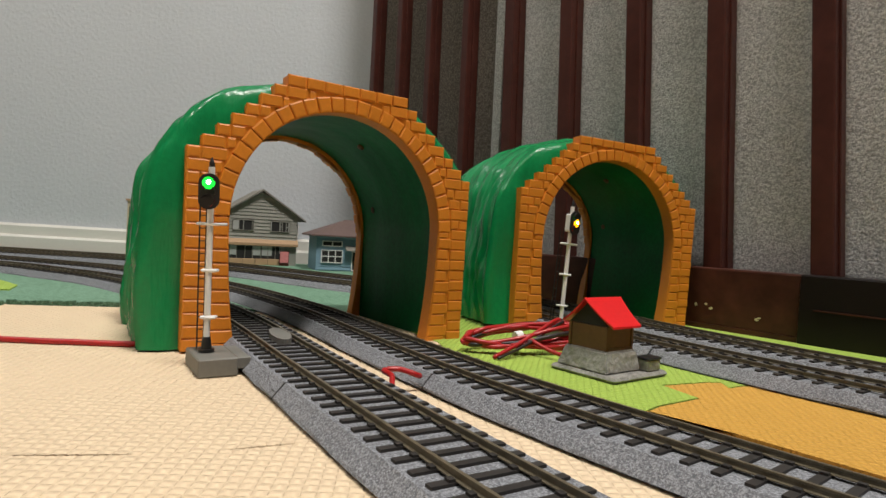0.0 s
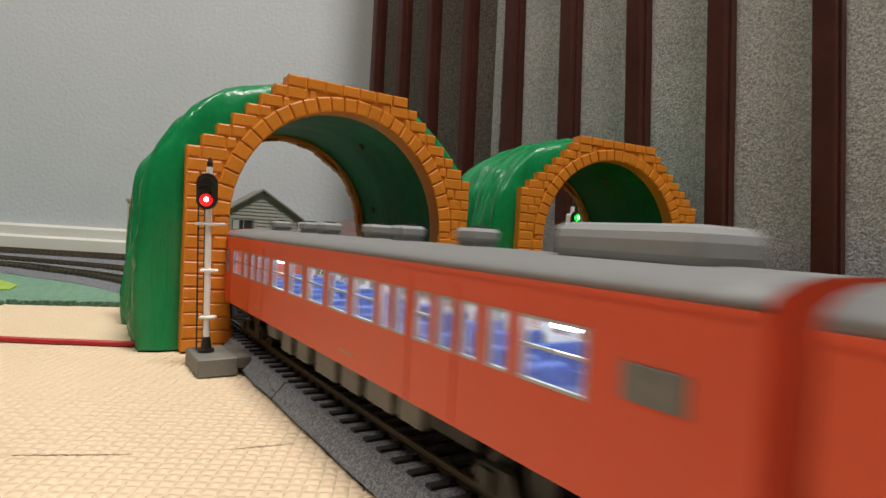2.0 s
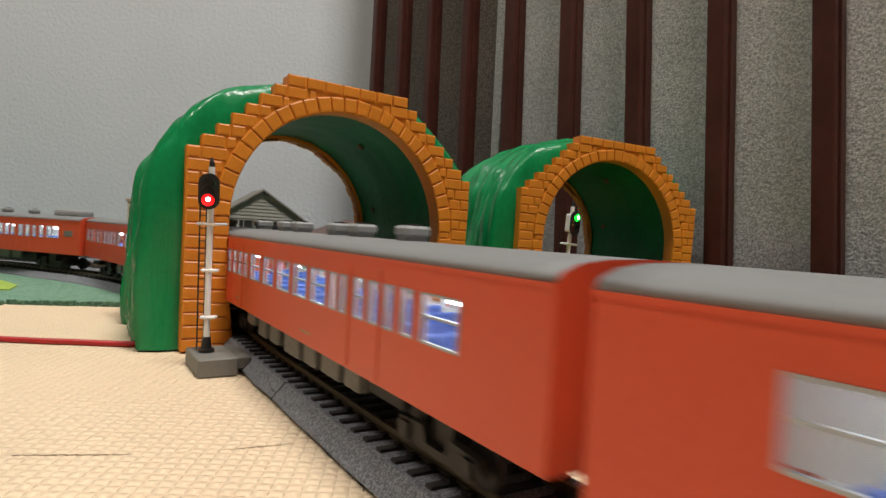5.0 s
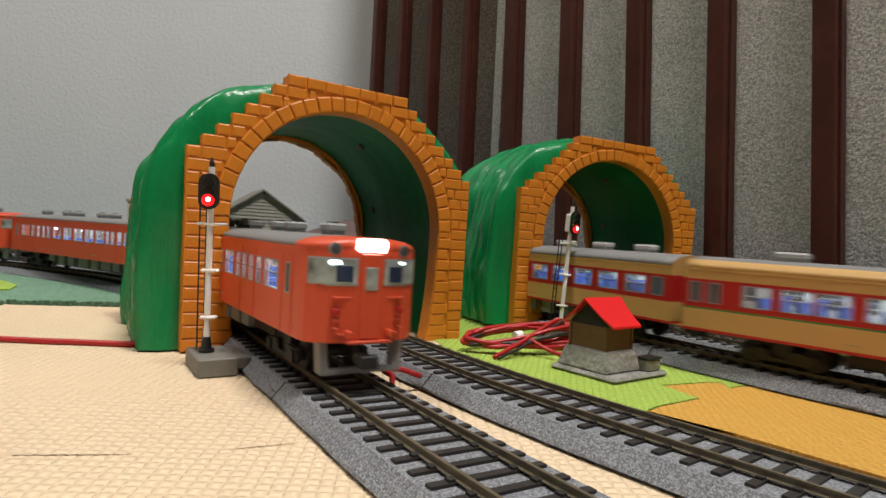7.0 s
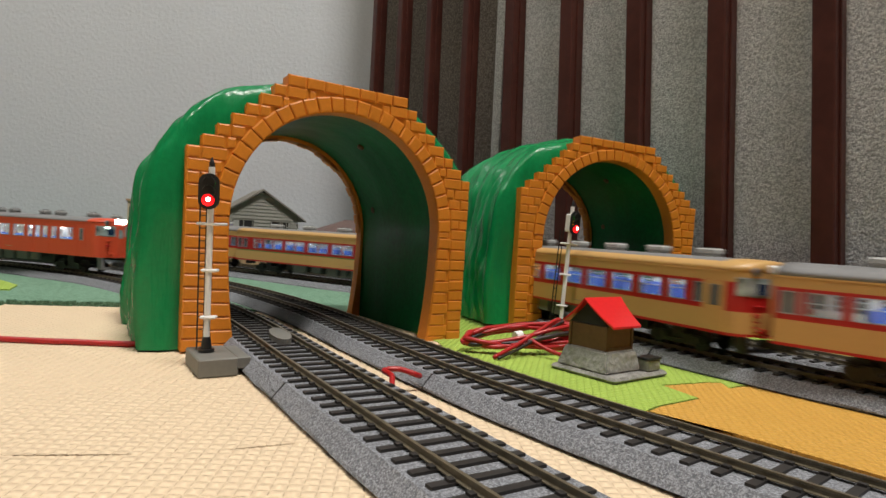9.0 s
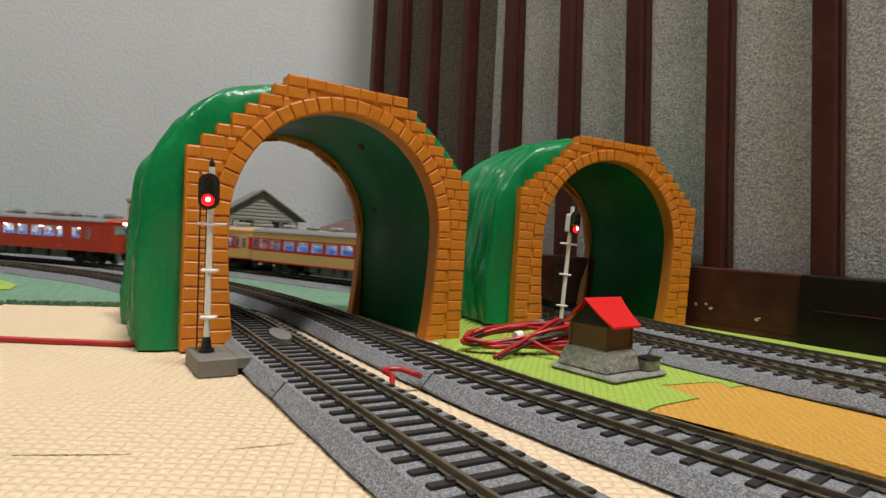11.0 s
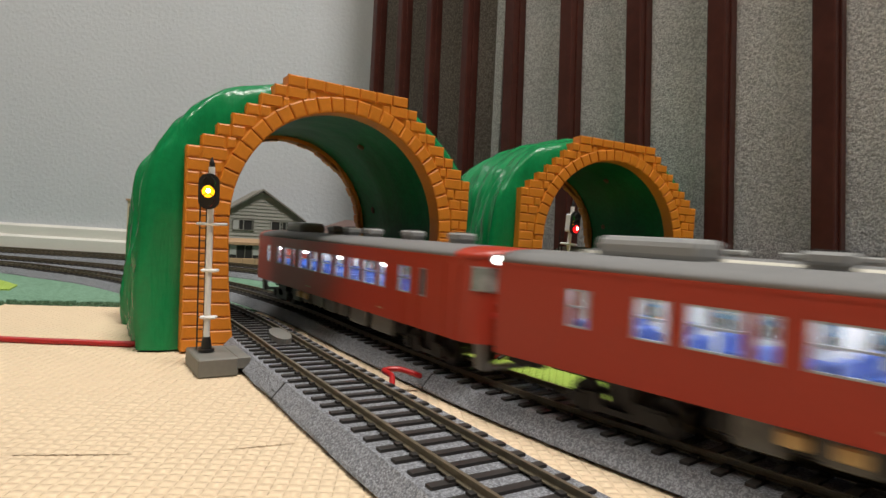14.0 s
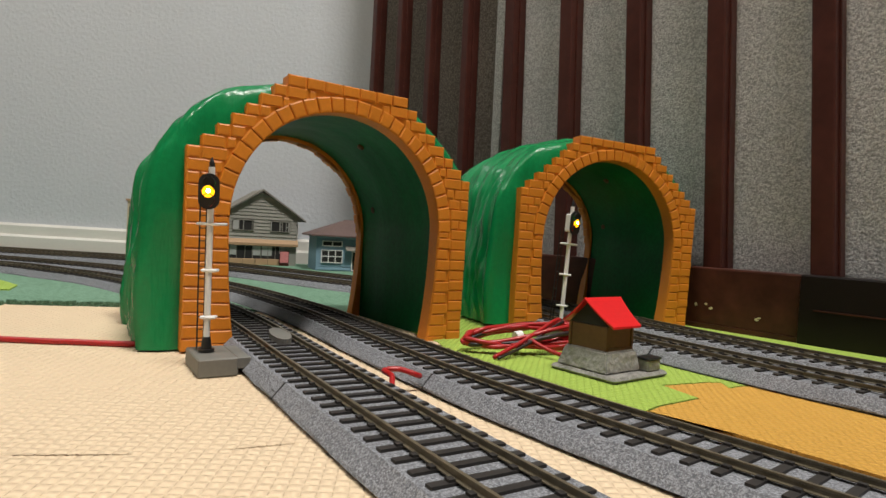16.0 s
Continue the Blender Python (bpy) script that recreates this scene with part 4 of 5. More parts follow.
        box(bm, x0, x0 + 0.0174, -0.004, -0.002, 0.0, 0.0092, bevel=0.0005)
        part("counter_panel", bm, M["tan"], e)
    bm = bmesh.new()
    box(bm, W + 0.001, W + 0.0022, 0.002, 0.012, 0.038, 0.062)
    part("side_shutter", bm, M["white_plastic"], e, "white side shutter")
    return e


house_one(pose(-0.3145, 0.868, 0.001, 0, 0, 27))
bm = bmesh.new()
e = thing("poster_stand", "pink poster stand before the model shop", "poster stand", m=pose(-0.2385, 0.893, 0.001, 0, 0, 20))
box(bm, 0, 0.0135, 0, 0.0015, 0.0, 0.022)
part("board", bm, M["dark_wood"], e)
bm = bmesh.new()
box(bm, 0.0008, 0.0127, -0.0008, -0.0002, 0.005, 0.0213)
part("poster", bm, M["pink"], e)


def house_two(m):
    e = thing("model_house", "small blue clapboard model bungalow with brown hip roof", "model house", "model houses", m=m)
    W, D, top = 0.10, 0.07, 0.050
    bm = bmesh.new()
    box(bm, 0, W, 0, D, 0, top)
    part("wall", bm, M["clap_blue"], e)
    for i in range(9):
        z = 0.002 + i * 0.0048
        bm = bmesh.new()
        prism(bm, [(0, z), (-0.0010, z), (0, z + 0.0046)], 0.0015, W - 0.001, axis="x")
        part("clapboard", bm, M["clap_blue"], e)
    bm = bmesh.new()
    A = [bm.verts.new(p) for p in ((-0.010, -0.010, top - 0.002), (W + 0.01, -0.010, top - 0.002), (W + 0.01, D + 0.01, top - 0.002), (-0.010, D + 0.01, top - 0.002))]
    B = [bm.verts.new((x, y, top)) for x, y in ((-0.010, -0.010), (W + 0.01, -0.010), (W + 0.01, D + 0.01), (-0.010, D + 0.01))]
    C = [bm.verts.new((0.045, D / 2, 0.073)), bm.verts.new((W - 0.03, D / 2, 0.073))]
    bm.faces.new(A[::-1])
    for i in range(4):
        bm.faces.new((A[i], A[(i + 1) % 4], B[(i + 1) % 4], B[i]))
    bm.faces.new((B[0], B[1], C[1], C[0]))
    bm.faces.new((B[1], B[2], C[1]))
    bm.faces.new((B[2], B[3], C[0], C[1]))
    bm.faces.new((B[3], B[0], C[0]))
    part("roof", bm, M["mauve_roof"], e)
    pane_set(e, 0.007, 0.036, 0.012, 0.029, -0.0010, 3, rail=True)
    pane_set(e, 0.008, 0.035, 0.035, 0.0415, -0.0010, 2)
    pane_set(e, 0.050, 0.061, 0.002, 0.028, -0.0010, 1)
    bm = bmesh.new()
    prism(bm, [(0, 0.036), (-0.012, 0.030), (-0.012, 0.029), (0, 0.033)], 0.040, 0.075, axis="x")
    part("porch_roof", bm, M["house_roof"], e)
    return e


house_two(pose(-0.1745, 0.842, 0.001, 0, 0, 21))
e = thing("model_house", "beige model house with brown trim behind the hill", "model house", "model houses", m=pose(-0.468, 0.90, 0.001))
bm = bmesh.new()
box(bm, 0, 0.07, 0, 0.06, 0, 0.083)
part("wall", bm, M["beige"], e)
bm = bmesh.new()
box(bm, -0.002, 0.072, -0.002, 0.062, 0.083, 0.086)
part("roof", bm, M["tan"], e)
bm = bmesh.new()
box(bm, 0.003, 0.012, -0.001, 0.0005, 0.06, 0.075)
part("window", bm, M["dark_room"], e)
for x, y, a in ((-0.0545, 0.2095, 123), (0.1085, 0.3050, 128)):
    e = thing("track_joint", "small black plastic joint at the roadbed edge", "track joint", m=pose(x, y, 0, 0, 0, a))
    bm = bmesh.new()
    box(bm, -0.0022, 0.0022, -0.0024, 0.0016, 0.0, 0.0036, bevel=0.0004)
    part("joint_block", bm, M["black_plastic"], e)


# ---- trains ----
CAR_L, CAR_W = 0.2730, 0.0400
PITCH = 0.2810
Z_SILL, Z_EAVE, Z_TOP = 0.0148, 0.0441, 0.0484
Z_W0, Z_W1 = 0.0283, 0.0387

LAYOUT_A = [(17, 21, "d"), (28.5, 43.5, "w"), (47, 53.5, "n"), (57.5, 63.5, "n"), (66.5, 72.5, "n"), (75.5, 81.5, "n"), (86, 99.5, "w"), (104, 117, "w"), (121, 134.5, "w"),
            (138, 151, "w"), (154, 166.5, "w"), (169, 174, "n"), (176, 181, "n"), (185, 191, "n"), (193.5, 199, "n"), (201.5, 206.5, "n"), (209.5, 215, "n"), (218, 232, "w")]
LAYOUT_A_MATE = [(7, 14, "w"), (18, 32, "w"), (35, 41, "n"), (43, 49, "n"), (53, 59, "n"), (62, 68, "n"), (70, 75.5, "n"), (78, 84, "n"), (87, 101, "w"), (105, 119.5, "w"),
                 (124, 139, "w"), (143, 157.5, "w"), (161.5, 175.5, "w"), (179, 185, "n"), (188, 194, "n"), (196, 202, "n"), (205.5, 211.5, "n"), (216, 231, "w"), (240, 244, "d")]
LAYOUT_C = [(31.5, 36.5, "d"), (43, 53, "w"), (64, 70.5, "n"), (72.5, 86, "w"), (88, 101.5, "w"), (105.5, 118.5, "w"), (121.5, 136, "w"), (140.5, 153, "w"), (155, 169.5, "w"),
            (175, 179.5, "n"), (182, 195, "w"), (199.5, 208.5, "w"), (222, 229, "w")]
LAYOUT_B = [(8, 13, "d"), (20, 26, "d")] + [(37.7 + 18.9 * k, 51.7 + 18.9 * k, "w") for k in range(11)] + [(243.6, 251.5, "d")]
LAYOUT_G = [(2.5, 8.5, "d"), (11, 17, "d"), (26, 38, "w")] + [(41.5 + 29.7 * k + q, 53.5 + 29.7 * k + q, "w") for k in range(6) for q in (0, 13.2)] + [(227, 232.5, "d"), (245, 252.5, "d")]
LAYOUT_K = [(3, 8, "d"), (10, 15.5, "d"), (20, 33, "w")] + [(42 + 19.4 * k, 56.5 + 19.4 * k, "w") for k in range(9)] + [(216, 226, "w"), (230.5, 240, "d")]
LAYOUT_E = [(2, 8.5, "d"), (11, 24, "w"), (27.5, 40.5, "w")] + [(46 + 18.4 * k, 60 + 18.4 * k, "w") for k in range(10)] + [(236, 242, "d")]
LAYOUT_D = [(7, 11, "d"), (18, 24, "d"), (34, 42, "d")] + [(52 + 16.0 * k, 61 + 16.0 * k, "w") for k in range(11)] + [(236, 243, "d")]


def mesh_of(bm, name, mat):
    me = bpy.data.meshes.new(name)
    bmesh.ops.recalc_face_normals(bm, faces=bm.faces)
    bm.to_mesh(me)
    bm.free()
    me.materials.append(M[mat])
    return me


def window_mesh(w, h, mat_pane, bar=True):
    """One frame in one piece, and its pane."""
    t = 0.0005
    xs = [0, t, w - t, w]
    zs = [0, t] + ([h * 0.52, h * 0.52 + t] if bar and w > 0.006 else []) + [h - t, h]
    solid = [[i in (0, 2) or j % 2 == 0 for j in range(len(zs) - 1)] for i in range(3)]
    bm = bmesh.new()
    V = {(i, j, k): bm.verts.new((x, y, z)) for i, x in enumerate(xs) for j, z in enumerate(zs) for k, y in enumerate((-0.0002, 0.0006))}
    inside = lambda i, j: 0 <= i < 3 and 0 <= j < len(zs) - 1 and solid[i][j]
    for i in range(3):
        for j in range(len(zs) - 1):
            if not solid[i][j]:
                continue
            for k in (0, 1):
                bm.faces.new((V[i, j, k], V[i + 1, j, k], V[i + 1, j + 1, k], V[i, j + 1, k]))
            for di, dj, a, b in ((-1, 0, (i, j), (i, j + 1)), (1, 0, (i + 1, j), (i + 1, j + 1)), (0, -1, (i, j), (i + 1, j)), (0, 1, (i, j + 1), (i + 1, j + 1))):
                if not inside(i + di, j + dj):
                    bm.faces.new((V[(*a, 0)], V[(*b, 0)], V[(*b, 1)], V[(*a, 1)]))
    bmesh.ops.delete(bm, geom=[v for v in bm.verts if not v.link_faces], context="VERTS")
    frame_me = mesh_of(bm, "window", "sash")
    bm = bmesh.new()
    box(bm, t * 0.5, w - t * 0.5, 0.0001, 0.0004, t * 0.5, h - t * 0.5)
    return frame_me, mesh_of(bm, "pane", mat_pane)


WIN = {}


def roof_arc(w, z0, z1, n=9):
    """Cross section of the roof, from one eave over to the other."""
    out = []
    for i in range(n):
        a = math.pi * i / (n - 1)
        c = math.cos(a)
        out.append((math.copysign(abs(c) ** 0.75, c) * w / 2, z0 + (z1 - z0) * math.sin(a) ** 0.85))
    return out


# plan of a cab's nose, (back from the end, half width), and the stations of its roof dome
NOSE = [(0.0090, -0.0200), (0.0055, -0.0193), (0.0025, -0.0172), (0.0004, -0.0135), (-0.0010, -0.0080), (-0.0016, -0.0030)]
NOSE_GLASS = [(-0.0014, 0.0046), (-0.0010, 0.0080), (0.0000, 0.0120), (0.0010, 0.0146), (0.0025, 0.0172), (0.0050, 0.0190), (0.0088, 0.0199)]
DOME = [(0.0055, 0.99, 0.965), (0.0025, 0.96, 0.86), (0.0004, 0.90, 0.675), (-0.0010, 0.82, 0.40), (-0.0014, 0.72, 0.15)]


def railcar(label, layout, bands, cab_mat, cabs, coolers, cooler_mat="unit_grey", lit=(), wz=(Z_W0, Z_W1), group="", box_unit=None, blind="", roof_mat="roof_grey", end_mat=None, length=CAR_L, doors=(), seat_top=0.0285, shoulder=False, flip=True, chips=True):
    """A railcar, its front at +x. bands: (z0, z1, material) from sill to eave; cabs: ends with a driver's cab; lit: ends whose lamps glow."""
    e = thing("model_railcar", label, "model railcar", group)
    h, w, sc = length / 2, CAR_W / 2, length / 0.256
    wins = [(h - b * sc / 1000.0, h - a * sc / 1000.0, k) for a, b, k in layout]
    if cabs == "R" and flip:
        wins = [(-b, -a, k) for a, b, k in wins]
    wins.sort()
    mats = []
    for _, _, mt in bands:
        if mt not in mats:
            mats.append(mt)
    for mt in (cab_mat,):
        if mt not in mats:
            mats.append(mt)
    bm = bmesh.new()
    x_lo = -h + (0.009 if "R" in cabs else 0.0)
    x_hi = h - (0.009 if "F" in cabs else 0.0)
    for z0, z1, mt in bands:
        k = mats.index(mt)
        cuts = sorted({z0, z1} | {z for z in wz if z0 < z < z1})
        for a, b in zip(cuts, cuts[1:]):
            inside = a >= wz[0] - 1e-6 and b <= wz[1] + 1e-6
            for sd in (-1, 1):
                ya, yb = (w - 0.0012, w) if sd > 0 else (-w, -w + 0.0012)
                if not inside:
                    box(bm, x_lo, x_hi, ya, yb, a, b, mat=k)
                else:
                    x = x_lo
                    for p, q, _ in wins + [(x_hi, x_hi, "")]:
                        if p > x:
                            box(bm, x, p, ya, yb, a, b, mat=k)
                        x = max(x, q)
        # ends
        for sd, cab in ((1, "F"), (-1, "R")):
            if cab in cabs:
                plan = [(h - px, py) for px, py in NOSE] + [(h - px, -py) for px, py in NOSE[::-1]]
                prism(bm, [(sd * px, py) for px, py in plan] + [(sd * (h - 0.010), -w + 0.0013), (sd * (h - 0.010), w - 0.0013)], z0, z1, axis="z", mat=k)
            else:
                box(bm, sd * h - (0.0012 if sd > 0 else 0), sd * h + (0.0012 if sd < 0 else 0), -w + 0.0012, w - 0.0012, z0, z1, mat=k if not end_mat else mats.index(cab_mat))
    part("body", bm, [M[mt] for mt in mats], e)
    bm = bmesh.new()
    for sd in (-1, 1):
        ya, yb = (w - 0.0017, w - 0.0013) if sd > 0 else (-w + 0.0013, -w + 0.0017)
        box(bm, x_lo + 0.004, x_hi - 0.004, ya, yb, Z_SILL + 0.002, wz[0])
        box(bm, x_lo + 0.004, x_hi - 0.004, ya, yb, wz[1], Z_EAVE)
        x = x_lo + 0.004
        for p, q, _ in wins + [(x_hi - 0.004, x_hi, "")]:
            if p > x:
                box(bm, x, p, ya, yb, wz[0], wz[1])
            x = max(x, q)
    part("lining", bm, M["inner"], e, "cream inner lining")
    # roof with painted cab ends
    arc = roof_arc(CAR_W + 0.0006, Z_EAVE, Z_TOP)
    xs = [-h, -h + 0.009, -h + 0.015, h - 0.015, h - 0.009, h]
    bm = bmesh.new()
    rings = []
    stations = []
    for i, x in enumerate(xs):
        stations.append((x, 1.0, 1.0))
    if "F" in cabs:
        stations[-1:] = [(h - px, q, wy) for px, q, wy in DOME]
    if "R" in cabs:
        stations[:1] = [(px - h, q, wy) for px, q, wy in DOME[::-1]]
    for x, q, wy in stations:
        rings.append([bm.verts.new((x, y * wy, Z_EAVE + (z - Z_EAVE) * q)) for y, z in arc])
    for a, (A, B) in enumerate(zip(rings, rings[1:])):
        xm = (stations[a][0] + stations[a + 1][0]) / 2
        paint = ("F" in cabs and xm > h - 0.020) or ("R" in cabs and xm < -h + 0.020)
        for i in range(len(arc) - 1):
            f = bm.faces.new((A[i], A[i + 1], B[i + 1], B[i]))
            f.material_index = 1 if paint or (shoulder and i in (0, 1, 6, 7)) else 0
            f.smooth = True
        bm.faces.new((A[0], B[0], B[-1], A[-1]))
    for R in (rings[0], rings[-1]):
        bm.faces.new(R).material_index = 1
    part("roof", bm, [M[roof_mat], M[cab_mat]], e, "grey roof")
    for sd in (-1, 1):
        bm = bmesh.new()
        box(bm, x_lo, x_hi, sd * w - 0.0004, sd * w + 0.0004, Z_EAVE - 0.0006, Z_EAVE + 0.0002)
        part("gutter", bm, M[bands[-1][2]], e)
    # windows
    for p, q, k in wins:
        key = (round(q - p, 5), k, round(wz[1] - wz[0], 5))
        if key not in WIN:
            WIN[key] = window_mesh(q - p, wz[1] - wz[0], "dark_pane" if k == "d" else "pane", k != "d")
        for sd in (-1, 1):
            o = new("window", WIN[key][0])
            o.parent = e
            gl = new("pane", WIN[key][1])
            gl.parent = o
            o.matrix_basis = pose(p, -w, wz[0]) if sd < 0 else pose(q, w, wz[0], 0, 0, 180)
    # inside: floor, seats, tube
    bm = bmesh.new()
    box(bm, -h + 0.014, h - 0.014, -w + 0.0015, w - 0.0015, Z_SILL + 0.0002, Z_SILL + 0.0020)
    part("floor", bm, M["inner"], e)
    bm = bmesh.new()
    x = -h + 0.030
    while x < h - 0.034:
        for y0, y1 in ((-w + 0.002, -0.004), (0.004, w - 0.002)):
            box(bm, x, x + 0.0022, y0, y1, Z_SILL + 0.0020, seat_top, bevel=0.0005)
            box(bm, x + 0.0022, x + 0.0070, y0, y1, Z_SILL + 0.0020, Z_SILL + 0.0100)
        x += 0.0160
    part("seats", bm, M["seat_blue"], e, "blue bench seats")
    bm = bmesh.new()
    box(bm, -h + 0.018, h - 0.022, -0.0035, 0.0035, Z_EAVE - 0.0012, Z_EAVE - 0.0002)
    part("interior_light", bm, M["tube"], e, "white glowing interior light strip")
    x = -h + 0.034
    while chips and x < h - 0.036:
        bm = bmesh.new()
        box(bm, x, x + 0.0042, -0.0150, -0.0134, wz[1] - 0.0022, wz[1] - 0.0010, bevel=0.0003)
        box(bm, x, x + 0.0042, 0.0134, 0.0150, wz[1] - 0.0022, wz[1] - 0.0010, bevel=0.0003)
        part("light_chip", bm, M["sign"], e, "bright white interior light chip")
        x += 0.0520

    for a in doors:
        xd = (h - a * sc / 1000.0) * (-1 if cabs == "R" and flip else 1)
        for sd in (-1, 1):
            bm = bmesh.new()
            box(bm, xd - 0.00015, xd + 0.00015, sd * w - 0.0003, sd * w + 0.00025, Z_SILL + 0.0004, Z_EAVE - 0.0025)
            part("door_seam", bm, M[bands[0][2]], e)
    for sd in (-1, 1):
        for xa, ln in ((-0.030, 0.009), (0.062, 0.005)):
            bm = bmesh.new()
            box(bm, xa, xa + ln, sd * w - 0.0002, sd * w + 0.0002, Z_SILL + 0.0035, Z_SILL + 0.0041)
            part("marking_bar", bm, M["tan"], e, "pale marking bar")
    # coolers on the roof
    for x, ln in coolers:
        x *= sc
        c = new("cooler_unit")
        c.parent = e
        bm = bmesh.new()
        box(bm, x - ln / 2 + 0.0006, x + ln / 2 - 0.0006, -0.0032, 0.0032, Z_TOP - 0.0012, Z_TOP + 0.0010)
        box(bm, x - ln / 2, x + ln / 2, -0.0040, 0.0040, Z_TOP + 0.0010, Z_TOP + 0.0042, bevel=0.0008)
        part("casing", bm, M[cooler_mat], c)
        for i in range(2):
            bm = bmesh.new()
            rod(bm, (x + (i - 0.5) * ln * 0.48, 0, Z_TOP + 0.0043), (x + (i - 0.5) * ln * 0.48, 0, Z_TOP + 0.0047), ln * 0.19, 14)
            part("fan", bm, M["fan_dark"], c)
    if box_unit:
        bm = bmesh.new()
        box(bm, box_unit - 0.0160, box_unit + 0.0160, -0.0085, 0.0085, Z_TOP - 0.0015, Z_TOP + 0.0058, bevel=0.0026, seg=3)
        part("cooling_box", bm, M[cooler_mat], e, "long grey roof cooling box")
    # running gear
    for xb in (-0.088 * sc, 0.088 * sc):
        g = new("bogie")
        g.parent = e
        bm = bmesh.new()
        for sd in (-1, 1):
            prism(bm, [(-0.018, 0.0045), (-0.016, 0.0075), (-0.006, 0.0080), (-0.004, 0.0045), (0.004, 0.0045), (0.006, 0.0080), (0.016, 0.0075), (0.018, 0.0045), (0.014, 0.0028), (-0.014, 0.0028)],
                  sd * 0.0125 - 0.001, sd * 0.0125 + 0.001, axis="y")
            for xa in (-0.0131, 0.0131):
                box(bm, xa - 0.002, xa + 0.002, sd * 0.0130, sd * 0.0145 if sd > 0 else sd * 0.0145, 0.003, 0.007)
        box(bm, -0.004, 0.004, -0.0115, 0.0115, 0.0045, Z_SILL)
        bmesh.ops.translate(bm, verts=bm.verts, vec=(xb, 0, 0))
        part("bogie_frame", bm, M["bogie"], g)
        for xa in (-0.0131, 0.0131):
            bm = bmesh.new()
            for sd in (-1, 1):
                rod(bm, (xb + xa, sd * 0.0072, 0.0053), (xb + xa, sd * 0.0098, 0.0053), 0.0053, 18)
            rod(bm, (xb + xa, -0.008, 0.0053), (xb + xa, 0.008, 0.0053), 0.0012, 8)
            part("wheelset", bm, M["bogie"], g)
    random.seed(len(layout))
    x = -0.060
    while x < 0.055:
        ln = random.uniform(0.008, 0.020)
        for sd in (-1, 1):
            bm = bmesh.new()
            dp = random.uniform(0.003, 0.0055)
            box(bm, x, x + ln, sd * 0.0155 - 0.0015, sd * 0.0155 + 0.0015, Z_SILL - dp - 0.003, Z_SILL + 0.0005, bevel=0.0005)
            part("underfloor_box", bm, M["under"], e)
        x += ln + random.uniform(0.003, 0.008)
    bm = bmesh.new()
    box(bm, -0.07, 0.07, -0.009, 0.009, 0.0050, Z_SILL, bevel=0.0008)
    part("engine", bm, M["bogie"], e)
    for sd in (-1, 1):
        bm = bmesh.new()
        box(bm, sd * h - 0.004, sd * h + 0.0045, -0.0022, 0.0022, 0.0070, 0.0102, bevel=0.0004)
        box(bm, sd * (h + 0.0025) - 0.0016, sd * (h + 0.0025) + 0.0016, -0.0032, 0.0032, 0.0066, 0.0106, bevel=0.0004)
        part("coupler", bm, M["bogie"], e)
    # cab fronts
    for sd, cab in ((1, "F"), (-1, "R")):
        if cab not in cabs:
            bm = bmesh.new()
            box(bm, sd * h + (0 if sd > 0 else -0.0025), sd * h + (0.0025 if sd > 0 else 0), -0.0065, 0.0065, Z_SILL + 0.001, Z_EAVE - 0.002, bevel=0.0006)
            part("gangway", bm, M["under"], e)
            continue
        c = new("cab_front")
        c.parent = e
        X = h + 0.0016
        def face(name, y0, y1, z0, z1, mat, d=0.0005, bev=0.0003, off=0.0, label=""):
            bm = bmesh.new()
            a, b = sd * (X + off - 0.002), sd * (X + off + d)
            box(bm, min(a, b), max(a, b), y0, y1, z0, z1, bevel=bev)
            return part(name, bm, M[mat], c, label)
        zf1 = Z_EAVE - 0.0030
        for q in (-1, 1):
            for nm, run_of, za, mt in (("windscreen", (1, 4), zf1 - 0.0078, "cab_glass"), ("corner_window", (4, 6), zf1 - 0.0074, "cab_glass")):
                for frame_too in (True, False):
                    d, g = (0.0002, 0.0006) if frame_too else (0.0004, 0.0)
                    edge = NOSE_GLASS[run_of[0] - 1:run_of[1]]
                    ring = [(h - px + d, py + 0.4 * d) for px, py in edge] + [(h - px - 0.0015, py - 0.0008) for px, py in edge[::-1]]
                    bm = bmesh.new()
                    prism(bm, [(sd * px, q * py) for px, py in ring], za - g, zf1 + g, axis="z")
                    part("windscreen_frame" if frame_too else nm, bm, M["sash" if frame_too else mt], c)
            face("tail_lamp", *sorted((q * 0.0100, q * 0.0126)), Z_SILL + 0.0090, Z_SILL + 0.0110, "tail_red", 0.0002)
            bm = bmesh.new()
            zl = Z_EAVE + 0.0002
            rod(bm, (sd * (h - 0.004), q * 0.0122, zl), (sd * (h + 0.0006), q * 0.0122, zl), 0.0020, 16)
            part("lamp_rim", bm, M["skirt_grey"], c)
            bm = bmesh.new()
            rod(bm, (sd * (h + 0.0006), q * 0.0122, zl), (sd * (h + 0.0011), q * 0.0122, zl), 0.0015, 16)
            part("headlamp", bm, M["head"] if lit and lit[0] == "H" and cab in lit else M["orange" if blind else "fan_dark"], c, "round headlamp")
            for zz, yy, hw in ((Z_SILL + 0.0045, 0.0112, 0.0008), (Z_SILL + 0.0026, 0.0090, 0.0016), (Z_SILL + 0.0070, 0.0108, 0.0012), (Z_SILL + 0.0142, 0.0092, 0.0030)):
                bm = bmesh.new()
                box(bm, min(sd * (X - 0.002), sd * (X - 0.0002)), max(sd * (X - 0.002), sd * (X - 0.0002)), q * yy - hw, q * yy + hw, zz - 0.0004, zz + 0.0004, bevel=0.0002)
                part("handrail", bm, M[bands[0][2]], c)
            # dark patch laid on the screen for the dim cab behind it
            bm = bmesh.new()
